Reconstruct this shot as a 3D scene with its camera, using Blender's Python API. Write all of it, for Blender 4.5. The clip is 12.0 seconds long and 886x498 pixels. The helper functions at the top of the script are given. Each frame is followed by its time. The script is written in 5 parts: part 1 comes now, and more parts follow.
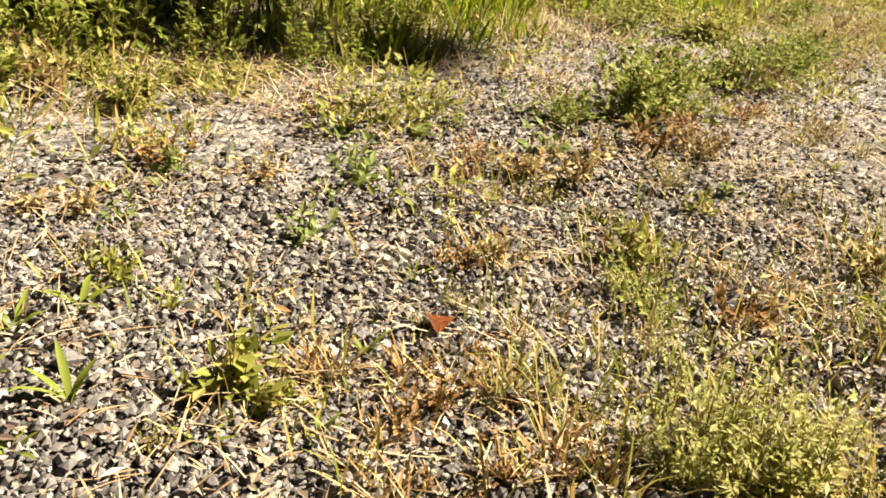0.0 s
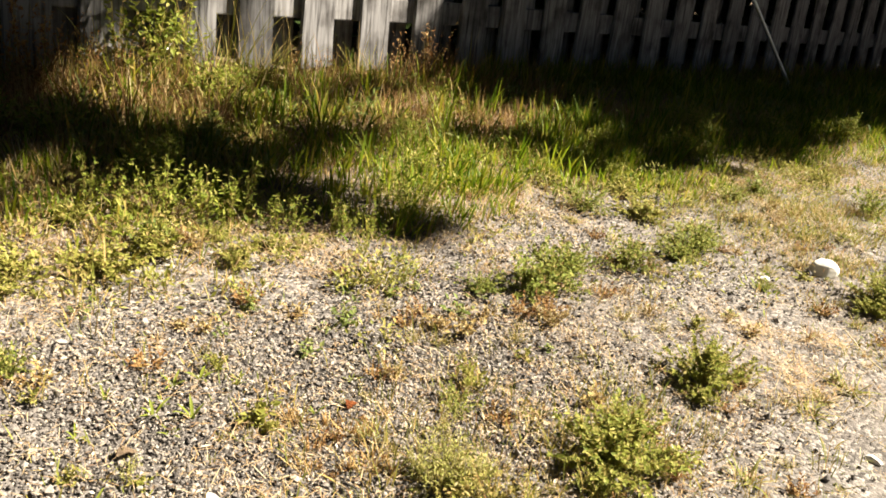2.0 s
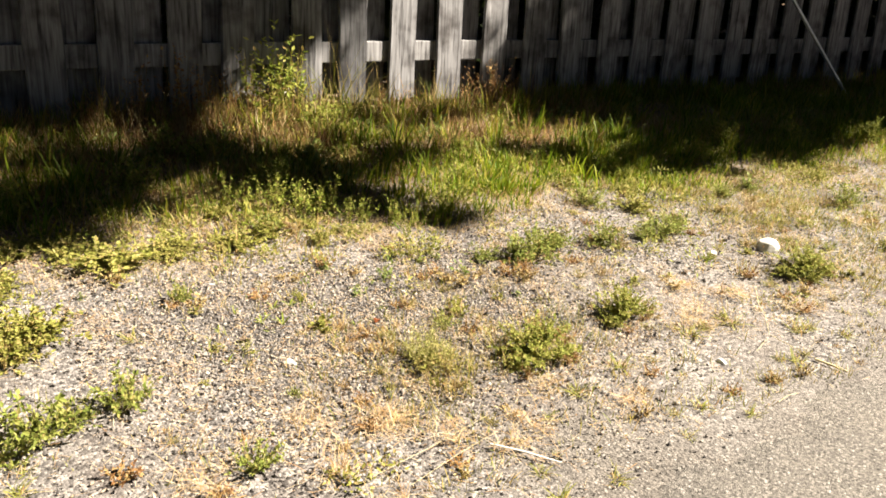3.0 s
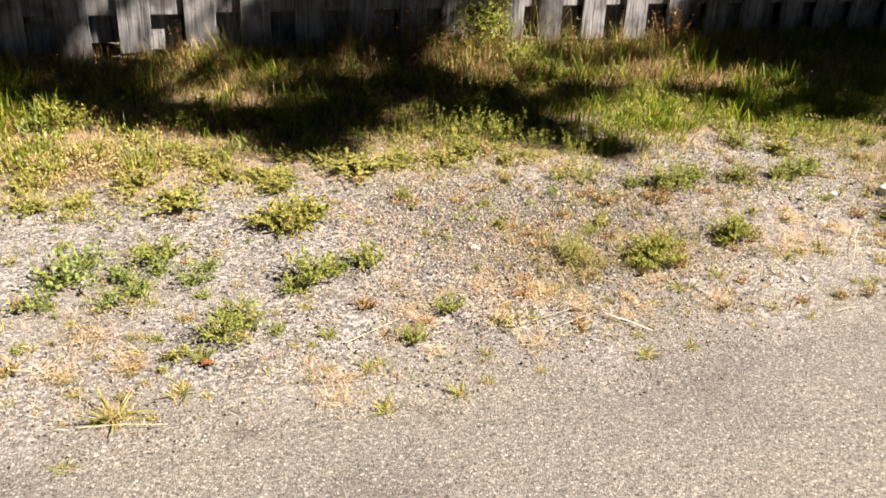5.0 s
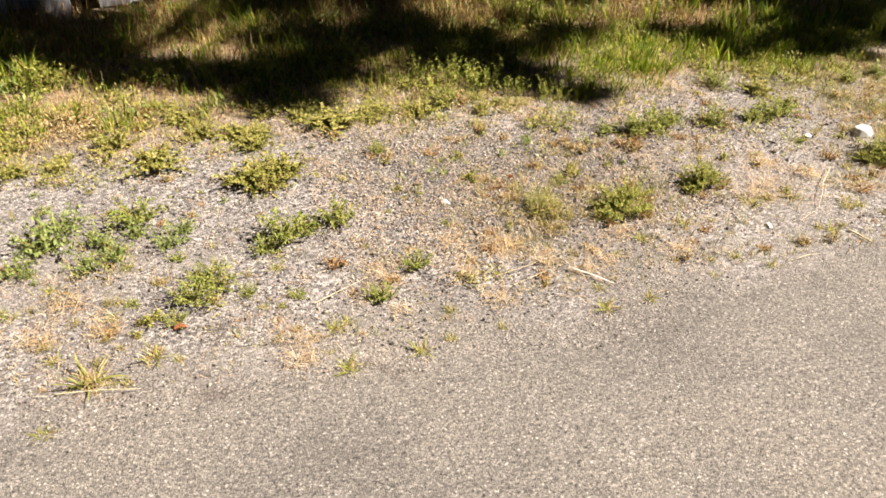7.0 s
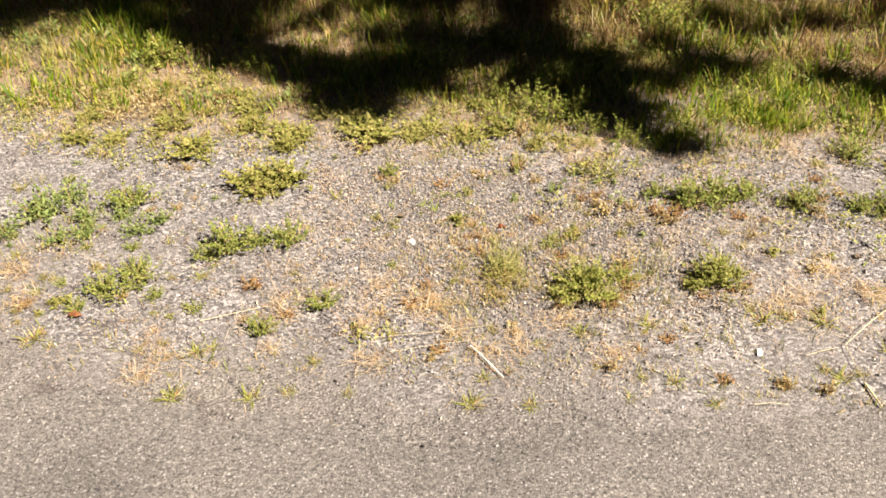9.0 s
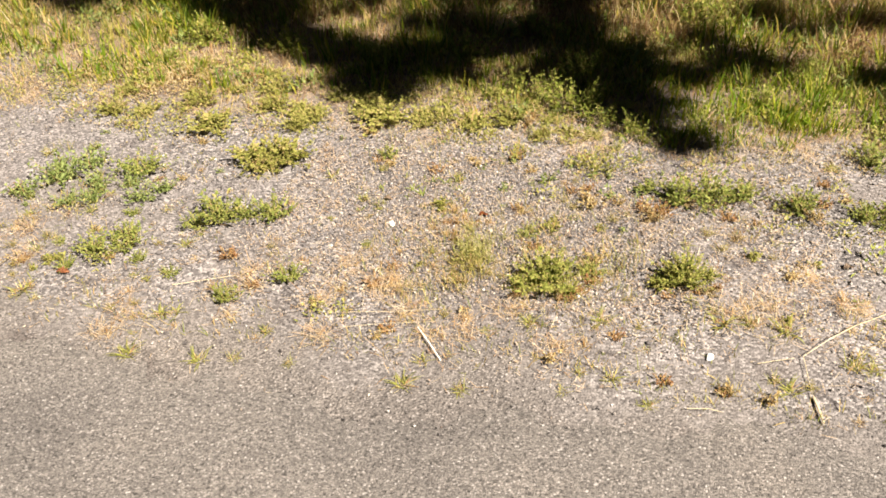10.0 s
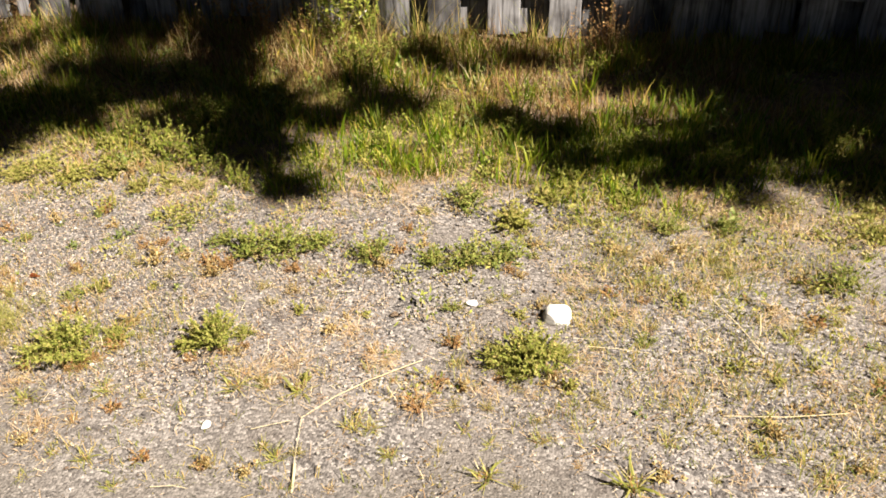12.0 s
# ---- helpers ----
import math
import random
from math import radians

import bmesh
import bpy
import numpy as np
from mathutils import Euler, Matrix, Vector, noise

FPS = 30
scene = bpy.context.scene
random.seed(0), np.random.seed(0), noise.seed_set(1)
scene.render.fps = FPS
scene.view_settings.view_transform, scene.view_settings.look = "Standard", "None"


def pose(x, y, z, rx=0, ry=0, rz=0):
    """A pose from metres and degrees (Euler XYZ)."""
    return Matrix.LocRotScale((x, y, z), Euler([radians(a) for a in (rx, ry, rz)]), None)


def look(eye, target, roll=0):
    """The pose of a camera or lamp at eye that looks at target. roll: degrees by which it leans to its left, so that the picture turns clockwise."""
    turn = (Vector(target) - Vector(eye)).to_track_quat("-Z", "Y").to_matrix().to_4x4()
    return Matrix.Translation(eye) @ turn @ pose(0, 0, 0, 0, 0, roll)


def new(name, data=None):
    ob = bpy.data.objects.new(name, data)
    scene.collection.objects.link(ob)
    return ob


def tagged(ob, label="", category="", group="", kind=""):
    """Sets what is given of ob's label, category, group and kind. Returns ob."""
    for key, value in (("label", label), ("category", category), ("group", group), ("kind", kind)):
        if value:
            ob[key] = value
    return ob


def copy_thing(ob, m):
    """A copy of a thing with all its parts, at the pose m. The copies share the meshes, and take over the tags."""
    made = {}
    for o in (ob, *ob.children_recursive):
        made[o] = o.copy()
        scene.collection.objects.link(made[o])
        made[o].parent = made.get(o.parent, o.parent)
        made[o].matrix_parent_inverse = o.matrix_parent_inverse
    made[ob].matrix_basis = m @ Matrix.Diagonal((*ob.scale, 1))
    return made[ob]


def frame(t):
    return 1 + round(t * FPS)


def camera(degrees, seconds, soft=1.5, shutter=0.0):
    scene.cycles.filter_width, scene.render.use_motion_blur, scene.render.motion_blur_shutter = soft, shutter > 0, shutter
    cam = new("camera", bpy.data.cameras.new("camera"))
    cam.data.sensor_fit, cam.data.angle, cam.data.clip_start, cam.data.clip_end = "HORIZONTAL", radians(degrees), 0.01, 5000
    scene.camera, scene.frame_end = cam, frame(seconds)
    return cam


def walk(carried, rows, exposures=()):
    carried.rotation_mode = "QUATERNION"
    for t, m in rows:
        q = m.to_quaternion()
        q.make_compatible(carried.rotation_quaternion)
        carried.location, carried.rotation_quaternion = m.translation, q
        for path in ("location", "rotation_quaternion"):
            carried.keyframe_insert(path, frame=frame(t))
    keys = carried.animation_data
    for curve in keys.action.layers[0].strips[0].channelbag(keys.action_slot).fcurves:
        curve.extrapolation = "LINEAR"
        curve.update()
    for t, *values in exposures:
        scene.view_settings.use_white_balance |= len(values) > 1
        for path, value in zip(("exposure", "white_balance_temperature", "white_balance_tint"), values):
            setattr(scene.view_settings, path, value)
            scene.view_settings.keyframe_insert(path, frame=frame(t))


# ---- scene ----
cam = camera(53.6, 12.0, soft=1.7)
PATH = [
    (0, (-1.037, 1.363, 0.278), (0.394, 2.484, -0.556), 6.6),
    (0.5, (-1.059, 1.329, 0.299), (0.357, 2.471, -0.533), 6.5),
    (1, (-1.076, 1.289, 0.309), (0.312, 2.506, -0.46), 6.3),
    (1.3, (-1.135, 1.204, 0.363), (0.209, 2.443, -0.448), 7.5),
    (1.5, (-1.19, 1.125, 0.452), (0.099, 2.373, -0.432), 9.8),
    (1.8, (-1.276, 0.966, 0.601), (0.015, 2.281, -0.177), 10.6),
    (2, (-1.339, 0.834, 0.672), (-0.031, 2.164, -0.048), 9.6),
    (2.5, (-1.473, 0.49, 0.778), (-0.218, 1.892, 0.099), 7.1),
    (2.7, (-1.52, 0.316, 0.84), (-0.355, 1.782, 0.138), 6.0),
    (4.3, (-1.844, -0.468, 1.169), (-0.996, 1.148, 0.352), 4.9),
    (4.5, (-1.846, -0.508, 1.201), (-1.131, 1.138, 0.318), 4.4),
    (5, (-1.849, -0.556, 1.246), (-1.209, 1.081, 0.292), 4.2),
    (5.5, (-1.86, -0.563, 1.29), (-1.169, 0.91, 0.127), 4.1),
    (6, (-1.866, -0.633, 1.359), (-1.101, 0.837, 0.239), 5.7),
    (6.5, (-1.848, -0.65, 1.371), (-1.091, 0.846, 0.281), 5.5),
    (7, (-1.742, -0.603, 1.355), (-1.148, 0.96, 0.257), 2.6),
    (7.2, (-1.668, -0.56, 1.365), (-1.103, 1.052, 0.324), 1.8),
    (8.8, (-0.667, -0.484, 1.429), (-0.822, 1.127, 0.254), -0.6),
    (9, (-0.581, -0.466, 1.437), (-0.773, 1.153, 0.279), -1.4),
    (9.5, (-0.339, -0.506, 1.432), (-0.736, 1.097, 0.303), -2.3),
    (10, (-0.178, -0.425, 1.409), (-0.634, 1.139, 0.25), -3.2),
    (10.5, (-0.033, -0.291, 1.398), (-0.44, 1.27, 0.215), -2.3),
    (11, (0.21, -0.251, 1.391), (-0.238, 1.351, 0.28), -3.8),
    (11.5, (0.428, -0.218, 1.378), (0.148, 1.42, 0.264), -0.8),
    (12, (0.659, -0.122, 1.338), (0.457, 1.539, 0.243), -0.7),
]
walk(cam, [(t, look(eye, target, roll)) for t, eye, target, roll in PATH],
     [(0, 2.16, 7100, 4), (1.5, 2.14, 7050, 4), (2.5, 2.32, 6800, 5), (4.5, 2.24, 6600, 8), (5.5, 2.10, 6500, 10), (6.5, 2.07, 6500, 10), (9, 1.95, 6450, 10), (10, 1.93, 6450, 10), (11, 1.86, 6520, 9), (12, 1.90, 6600, 8)])

# ---------------------------------------------------------------- light
EL, AZ = radians(47), radians(-32)          # sun's height, and its bearing from +x
SUN = Vector((math.cos(EL) * math.cos(AZ), math.cos(EL) * math.sin(AZ), math.sin(EL)))
world = bpy.data.worlds.new("sky")
scene.world = world
world.use_nodes = True
wn = world.node_tree.nodes
sky = wn.new("ShaderNodeTexSky")
sky.sky_type, sky.sun_disc = "NISHITA", False
sky.sun_elevation, sky.sun_rotation = EL, radians(90) - AZ
sky.air_density, sky.dust_density = 1.0, 1.0
world.node_tree.links.new(sky.outputs[0], wn["Background"].inputs[0])
wn["Background"].inputs[1].default_value = 0.0045
sun = new("sun", bpy.data.lights.new("sun", "SUN"))
sun.data.energy, sun.data.angle, sun.data.color = 5.0, radians(0.53), (1.0, 0.90, 0.785)
sun.matrix_world = look(SUN * 40, (0, 0, 0))
scene.view_settings.exposure = 2.08

rng = np.random.default_rng(7)


# ---------------------------------------------------------------- materials
def rough_nodes(name, rough=0.9, spec=0.2):
    m = bpy.data.materials.new(name)
    m.use_nodes = True
    nt = m.node_tree
    b = nt.nodes["Principled BSDF"]
    b.inputs["Roughness"].default_value = rough
    b.inputs["Specular IOR Level"].default_value = spec
    return m, nt, b


def node(nt, kind, **values):
    n = nt.nodes.new(kind)
    for key, value in values.items():
        n.inputs[key.replace("_", " ")].default_value = value
    return n


def ramp(nt, source, stops, mode="LINEAR"):
    r = nt.nodes.new("ShaderNodeValToRGB")
    r.color_ramp.interpolation = mode
    while len(r.color_ramp.elements) < len(stops):
        r.color_ramp.elements.new(0.5)
    for e, (p, c) in zip(r.color_ramp.elements, stops):
        e.position, e.color = p, (*c, 1)
    nt.links.new(source, r.inputs[0])
    return r.outputs[0]


def mix(nt, fac, a, b, blend="MIX"):
    n = nt.nodes.new("ShaderNodeMix")
    n.data_type, n.blend_type = "RGBA", blend
    for sock, v in ((n.inputs[0], fac), (n.inputs[6], a), (n.inputs[7], b)):
        if isinstance(v, (float, int)):
            sock.default_value = v
        elif isinstance(v, tuple):
            sock.default_value = (*v, 1)
        else:
            nt.links.new(v, sock)
    return n.outputs[2]


def base(nt, b, colour, tone):
    """Links the colour, brought down to what the worn surface really reflects."""
    nt.links.new(mix(nt, 1.0, colour, (tone, tone, tone), "MULTIPLY"), b.inputs["Base Color"])


def place(nt, scale=(1, 1, 1)):
    tc = nt.nodes.new("ShaderNodeTexCoord")
    mp = node(nt, "ShaderNodeMapping", Scale=scale)
    nt.links.new(tc.outputs["Object"], mp.inputs[0])
    return mp.outputs[0]


def tex(nt, kind, vec, **values):
    n = node(nt, kind, **values)
    nt.links.new(vec, n.inputs["Vector"])
    return n


def bump(nt, b, height, strength, distance):
    n = node(nt, "ShaderNodeBump", Strength=strength, Distance=distance)
    nt.links.new(height, n.inputs["Height"])
    nt.links.new(n.outputs[0], b.inputs["Normal"])


def ground_material():
    """Grey chips pressed in dusty soil."""
    m, nt, b = rough_nodes("chips_and_soil", 0.95, 0.15)
    v = place(nt)
    cells = tex(nt, "ShaderNodeTexVoronoi", v, Scale=150.0)
    bits = tex(nt, "ShaderNodeTexVoronoi", v, Scale=330.0)
    big = tex(nt, "ShaderNodeTexNoise", v, Scale=2.2, Detail=6.0)
    mid = tex(nt, "ShaderNodeTexNoise", v, Scale=28.0, Detail=5.0)
    sep = nt.nodes.new("ShaderNodeSeparateColor")
    nt.links.new(cells.outputs["Color"], sep.inputs[0])
    chip = ramp(nt, sep.outputs[0], [(0, (0.065, 0.06, 0.06)), (0.4, (0.20, 0.182, 0.176)), (0.75, (0.34, 0.31, 0.295)), (1, (0.58, 0.535, 0.505))])
    soil = ramp(nt, mid.outputs[0], [(0.3, (0.15, 0.122, 0.105)), (0.7, (0.33, 0.275, 0.238))])
    sep2 = nt.nodes.new("ShaderNodeSeparateColor")
    nt.links.new(bits.outputs["Color"], sep2.inputs[0])
    soil = mix(nt, 0.35, soil, ramp(nt, sep2.outputs[1], [(0, (0.09, 0.085, 0.08)), (1, (0.38, 0.35, 0.325))]))
    where = ramp(nt, big.outputs[0], [(0.44, (0.1, 0.1, 0.1)), (0.62, (0.62, 0.62, 0.62))])
    c = mix(nt, where, chip, soil)
    sep3 = nt.nodes.new("ShaderNodeSeparateXYZ")
    nt.links.new(v, sep3.inputs[0])
    turf = nt.nodes.new("ShaderNodeMath")
    turf.operation = "MULTIPLY_ADD"
    nt.links.new(big.outputs[0], turf.inputs[0])
    turf.inputs[1].default_value = 1.2
    off = nt.nodes.new("ShaderNodeMath")
    off.operation = "SUBTRACT"
    off.inputs[1].default_value = 2.75
    nt.links.new(sep3.outputs[1], off.inputs[0])
    nt.links.new(off.outputs[0], turf.inputs[2])
    crumbs, relief = aggregate(nt, v)
    lane = nt.nodes.new("ShaderNodeMath")
    lane.operation = "MULTIPLY_ADD"
    nt.links.new(big.outputs[0], lane.inputs[0])
    lane.inputs[1].default_value = -0.9
    nt.links.new(sep3.outputs[1], lane.inputs[2])
    crumbs = mix(nt, 1.0, crumbs, (0.86, 0.85, 0.85), "MULTIPLY")
    c = mix(nt, ramp(nt, lane.outputs[0], [(0.48, (1, 1, 1)), (0.74, (0, 0, 0))]), c, crumbs)
    humus = ramp(nt, mid.outputs[0], [(0.3, (0.13, 0.095, 0.065)), (0.7, (0.36, 0.27, 0.185))])
    c = mix(nt, ramp(nt, turf.outputs[0], [(0.0, (0, 0, 0)), (0.35, (1, 1, 1))]), c, humus)
    damp = tex(nt, "ShaderNodeTexNoise", v, Scale=5.0, Detail=6.0, Roughness=0.65)
    c = mix(nt, 1.0, c, ramp(nt, damp.outputs[0], [(0.56, (1, 1, 1)), (0.68, (0.60, 0.57, 0.56))]), "MULTIPLY")
    mixed = nt.nodes.new("ShaderNodeMath")
    mixed.operation = "SUBTRACT"
    nt.links.new(tex(nt, "ShaderNodeTexNoise", v, Scale=190.0, Detail=5.0, Roughness=0.7).outputs[0], mixed.inputs[0])
    nt.links.new(cells.outputs["Distance"], mixed.inputs[1])
    base(nt, b, c, 0.62)
    bump(nt, b, mixed.outputs[0], 0.6, 0.006)
    return m


def aggregate(nt, v):
    """Colour and relief of worn asphalt with its stone showing."""
    cells = tex(nt, "ShaderNodeTexVoronoi", v, Scale=215.0)
    fine = tex(nt, "ShaderNodeTexVoronoi", v, Scale=450.0)
    big = tex(nt, "ShaderNodeTexNoise", v, Scale=1.7, Detail=7.0, Roughness=0.6)
    mid = tex(nt, "ShaderNodeTexNoise", v, Scale=130.0, Detail=4.0, Roughness=0.6)
    sep = nt.nodes.new("ShaderNodeSeparateColor")
    nt.links.new(cells.outputs["Color"], sep.inputs[0])
    sep2 = nt.nodes.new("ShaderNodeSeparateColor")
    nt.links.new(fine.outputs["Color"], sep2.inputs[0])
    stone = ramp(nt, sep.outputs[0], [(0, (0.08, 0.073, 0.068)), (0.2, (0.20, 0.181, 0.166)), (0.55, (0.29, 0.262, 0.238)), (0.86, (0.39, 0.35, 0.315)), (0.96, (0.60, 0.545, 0.50)), (1, (0.86, 0.81, 0.76))])
    grit = ramp(nt, sep2.outputs[0], [(0, (0.15, 0.138, 0.128)), (0.6, (0.30, 0.272, 0.245)), (1, (0.45, 0.405, 0.36))])
    c = mix(nt, 0.4, stone, grit)
    c = mix(nt, 1.0, c, ramp(nt, mid.outputs[0], [(0.33, (0.32, 0.315, 0.315)), (0.45, (0.96, 0.96, 0.96)), (0.68, (1.12, 1.11, 1.10))]), "MULTIPLY")
    binder = ramp(nt, cells.outputs["Distance"], [(0.45, (1, 1, 1)), (0.80, (0.70, 0.69, 0.68))])
    c = mix(nt, 1.0, c, binder, "MULTIPLY")
    c = mix(nt, 1.0, c, ramp(nt, big.outputs[0], [(0.30, (0.76, 0.76, 0.77)), (0.5, (1, 1, 1)), (0.70, (1.14, 1.12, 1.09))]), "MULTIPLY")
    add = nt.nodes.new("ShaderNodeMath")
    nt.links.new(cells.outputs["Distance"], add.inputs[0])
    nt.links.new(fine.outputs["Distance"], add.inputs[1])
    return c, add.outputs[0]


def asphalt_material():
    m, nt, b = rough_nodes("worn_asphalt", 0.88, 0.25)
    c, relief = aggregate(nt, place(nt))
    base(nt, b, c, 0.56)
    bump(nt, b, relief, 0.7, -0.004)
    return m


def island_material(name, stops, rough=0.85, spec=0.25, through_light=0.0, grain=0.0, mode="LINEAR"):
    """Each loose piece takes its own colour out of stops."""
    m, nt, b = rough_nodes(name, rough, spec)
    geo = nt.nodes.new("ShaderNodeNewGeometry")
    c = ramp(nt, geo.outputs["Random Per Island"], stops, mode)
    if grain:
        n = tex(nt, "ShaderNodeTexNoise", place(nt), Scale=grain, Detail=4.0)
        c = mix(nt, 1.0, c, ramp(nt, n.outputs[0], [(0.32, (0.58, 0.57, 0.57)), (0.68, (1.22, 1.21, 1.20))]), "MULTIPLY")
    c = mix(nt, 1.0, c, (0.62, 0.62, 0.62), "MULTIPLY")
    nt.links.new(c, b.inputs["Base Color"])
    if through_light:
        t = nt.nodes.new("ShaderNodeBsdfTranslucent")
        nt.links.new(c, t.inputs[0])
        s = node(nt, "ShaderNodeMixShader", Fac=through_light)
        nt.links.new(b.outputs[0], s.inputs[1])
        nt.links.new(t.outputs[0], s.inputs[2])
        nt.links.new(s.outputs[0], nt.nodes["Material Output"].inputs[0])
    return m


def wood_material():
    """Silver-grey weathered softwood, grain upright."""
    m, nt, b = rough_nodes("weathered_wood", 0.85, 0.2)
    info = nt.nodes.new("ShaderNodeObjectInfo")
    tc = nt.nodes.new("ShaderNodeTexCoord")
    mp = node(nt, "ShaderNodeMapping", Scale=(1, 1, 0.07))
    sh = nt.nodes.new("ShaderNodeVectorMath")
    sh.operation = "ADD"
    nt.links.new(tc.outputs["Object"], sh.inputs[0])
    nt.links.new(info.outputs["Random"], sh.inputs[1])
    nt.links.new(sh.outputs[0], mp.inputs[0])
    grain = tex(nt, "ShaderNodeTexNoise", mp.outputs[0], Scale=70.0, Detail=8.0, Distortion=0.6)
    stain = tex(nt, "ShaderNodeTexNoise", sh.outputs[0], Scale=9.0, Detail=5.0)
    c = ramp(nt, grain.outputs[0], [(0.30, (0.10, 0.096, 0.10)), (0.44, (0.30, 0.295, 0.305)), (0.58, (0.44, 0.437, 0.455)), (0.75, (0.60, 0.60, 0.62))])
    c = mix(nt, 1.0, c, ramp(nt, stain.outputs[0], [(0.32, (0.42, 0.40, 0.39)), (0.52, (1, 1, 1))]), "MULTIPLY")
    c = mix(nt, 1.0, c, ramp(nt, info.outputs["Random"], [(0, (0.75, 0.74, 0.75)), (1, (1.08, 1.06, 1.05))]), "MULTIPLY")
    base(nt, b, c, 0.52)
    bump(nt, b, grain.outputs[0], 0.5, 0.003)
    return m


def plain(name, colour, rough=0.7, spec=0.3, grain=60.0, depth=0.25, metal=0.0):
    m, nt, b = rough_nodes(name, rough, spec)
    n = tex(nt, "ShaderNodeTexNoise", place(nt), Scale=grain, Detail=6.0)
    lo, hi = tuple(c * (1 - depth) for c in colour), tuple(min(1, c * (1 + depth * 0.6)) for c in colour)
    nt.links.new(ramp(nt, n.outputs[0], [(0.32, lo), (0.68, hi)]), b.inputs["Base Color"])
    b.inputs["Metallic"].default_value = metal
    bump(nt, b, n.outputs[0], 0.3, 0.002)
    return m


GROUND, ASPHALT, WOOD = ground_material(), asphalt_material(), wood_material()
CHIPS = island_material("grey_chips", [(0, (0.06, 0.053, 0.049)), (0.3, (0.17, 0.153, 0.146)), (0.65, (0.28, 0.254, 0.241)), (0.88, (0.385, 0.344, 0.31)), (0.97, (0.52, 0.465, 0.41)), (1, (0.78, 0.74, 0.69))], 0.8, 0.3, grain=500.0)
GREEN = island_material("green_blades", [(0, (0.085, 0.155, 0.010)), (0.45, (0.20, 0.275, 0.018)), (0.8, (0.40, 0.40, 0.035)), (1, (0.62, 0.44, 0.09))], 0.55, 0.18, 0.45)
FRESH = island_material("fresh_blades", [(0, (0.10, 0.19, 0.010)), (0.5, (0.24, 0.34, 0.020)), (0.85, (0.46, 0.47, 0.04)), (1, (0.66, 0.53, 0.11))], 0.5, 0.2, 0.45)
DRY = island_material("dry_blades", [(0, (0.32, 0.15, 0.05)), (0.35, (0.50, 0.31, 0.11)), (0.7, (0.64, 0.47, 0.21)), (1, (0.78, 0.66, 0.42))], 0.75, 0.2, 0.2)
MIXED = island_material("yellowing_blades", [(0, (0.17, 0.22, 0.03)), (0.35, (0.34, 0.34, 0.06)), (0.65, (0.54, 0.43, 0.12)), (1, (0.66, 0.45, 0.19))], 0.65, 0.25, 0.3)
LEAF_GREEN = island_material("weed_leaf", [(0, (0.16, 0.22, 0.03)), (0.4, (0.31, 0.36, 0.055)), (0.75, (0.46, 0.47, 0.095)), (0.93, (0.60, 0.54, 0.17)), (1, (0.52, 0.32, 0.11))], 0.6, 0.15, 0.38)
LEAF_OLIVE = island_material("olive_leaf", [(0, (0.22, 0.21, 0.045)), (0.4, (0.38, 0.345, 0.09)), (0.8, (0.54, 0.45, 0.16)), (1, (0.62, 0.42, 0.18))], 0.65, 0.15, 0.3)
LEAF_LIME = island_material("yellow_green_leaf", [(0, (0.23, 0.25, 0.045)), (0.4, (0.39, 0.39, 0.085)), (0.8, (0.55, 0.50, 0.15)), (1, (0.64, 0.47, 0.20))], 0.6, 0.2, 0.35)
LEAF_PALE = island_material("pale_green_leaf", [(0, (0.18, 0.235, 0.045)), (0.45, (0.32, 0.37, 0.08)), (0.85, (0.47, 0.46, 0.13)), (1, (0.58, 0.46, 0.17))], 0.6, 0.15, 0.35)
LEAF_BLUE = island_material("grey_green_leaf", [(0, (0.17, 0.23, 0.055)), (0.6, (0.30, 0.37, 0.105)), (1, (0.47, 0.49, 0.18))], 0.6, 0.2, 0.35)
LEAF_BROWN = island_material("brown_leaf", [(0, (0.19, 0.084, 0.0325)), (0.5, (0.399, 0.21, 0.078)), (1, (0.57, 0.399, 0.182))], 0.75, 0.2, 0.2)
FLAKES = island_material("dry_flakes", [(0, (0.16, 0.105, 0.075)), (0.35, (0.40, 0.295, 0.205)), (0.7, (0.62, 0.485, 0.355)), (1, (0.82, 0.72, 0.56))], 0.8, 0.2, 0.1)
LITTER = island_material("dead_straw", [(0, (0.33, 0.185, 0.09)), (0.35, (0.54, 0.355, 0.185)), (0.7, (0.67, 0.50, 0.305)), (1, (0.82, 0.70, 0.49))], 0.75, 0.2, 0.1)
LEAF_GOLD = island_material("withered_leaf", [(0, (0.247, 0.126, 0.0435)), (0.35, (0.437, 0.301, 0.109)), (0.75, (0.589, 0.466, 0.207)), (1, (0.703, 0.601, 0.37))], 0.75, 0.2, 0.2)
RUSSET = island_material("russet_blades", [(0, (0.14, 0.07, 0.03)), (0.4, (0.30, 0.16, 0.06)), (0.75, (0.46, 0.30, 0.12)), (1, (0.60, 0.47, 0.24))], 0.75, 0.2, 0.25)
LEAF_BUSHY = island_material("bushy_weed_leaf", [(0, (0.20, 0.25, 0.04)), (0.4, (0.38, 0.41, 0.085)), (0.75, (0.54, 0.52, 0.14)), (1, (0.66, 0.54, 0.20))], 0.6, 0.15, 0.4)
LEAF_FEATHER = island_material("pale_feathery_leaf", [(0, (0.34, 0.37, 0.08)), (0.4, (0.52, 0.52, 0.15)), (0.8, (0.70, 0.64, 0.27)), (1, (0.78, 0.66, 0.36))], 0.65, 0.2, 0.45)
STEM = island_material("weed_stem", [(0, (0.20, 0.20, 0.06)), (0.6, (0.36, 0.26, 0.10)), (1, (0.40, 0.20, 0.09))], 0.7, 0.2)
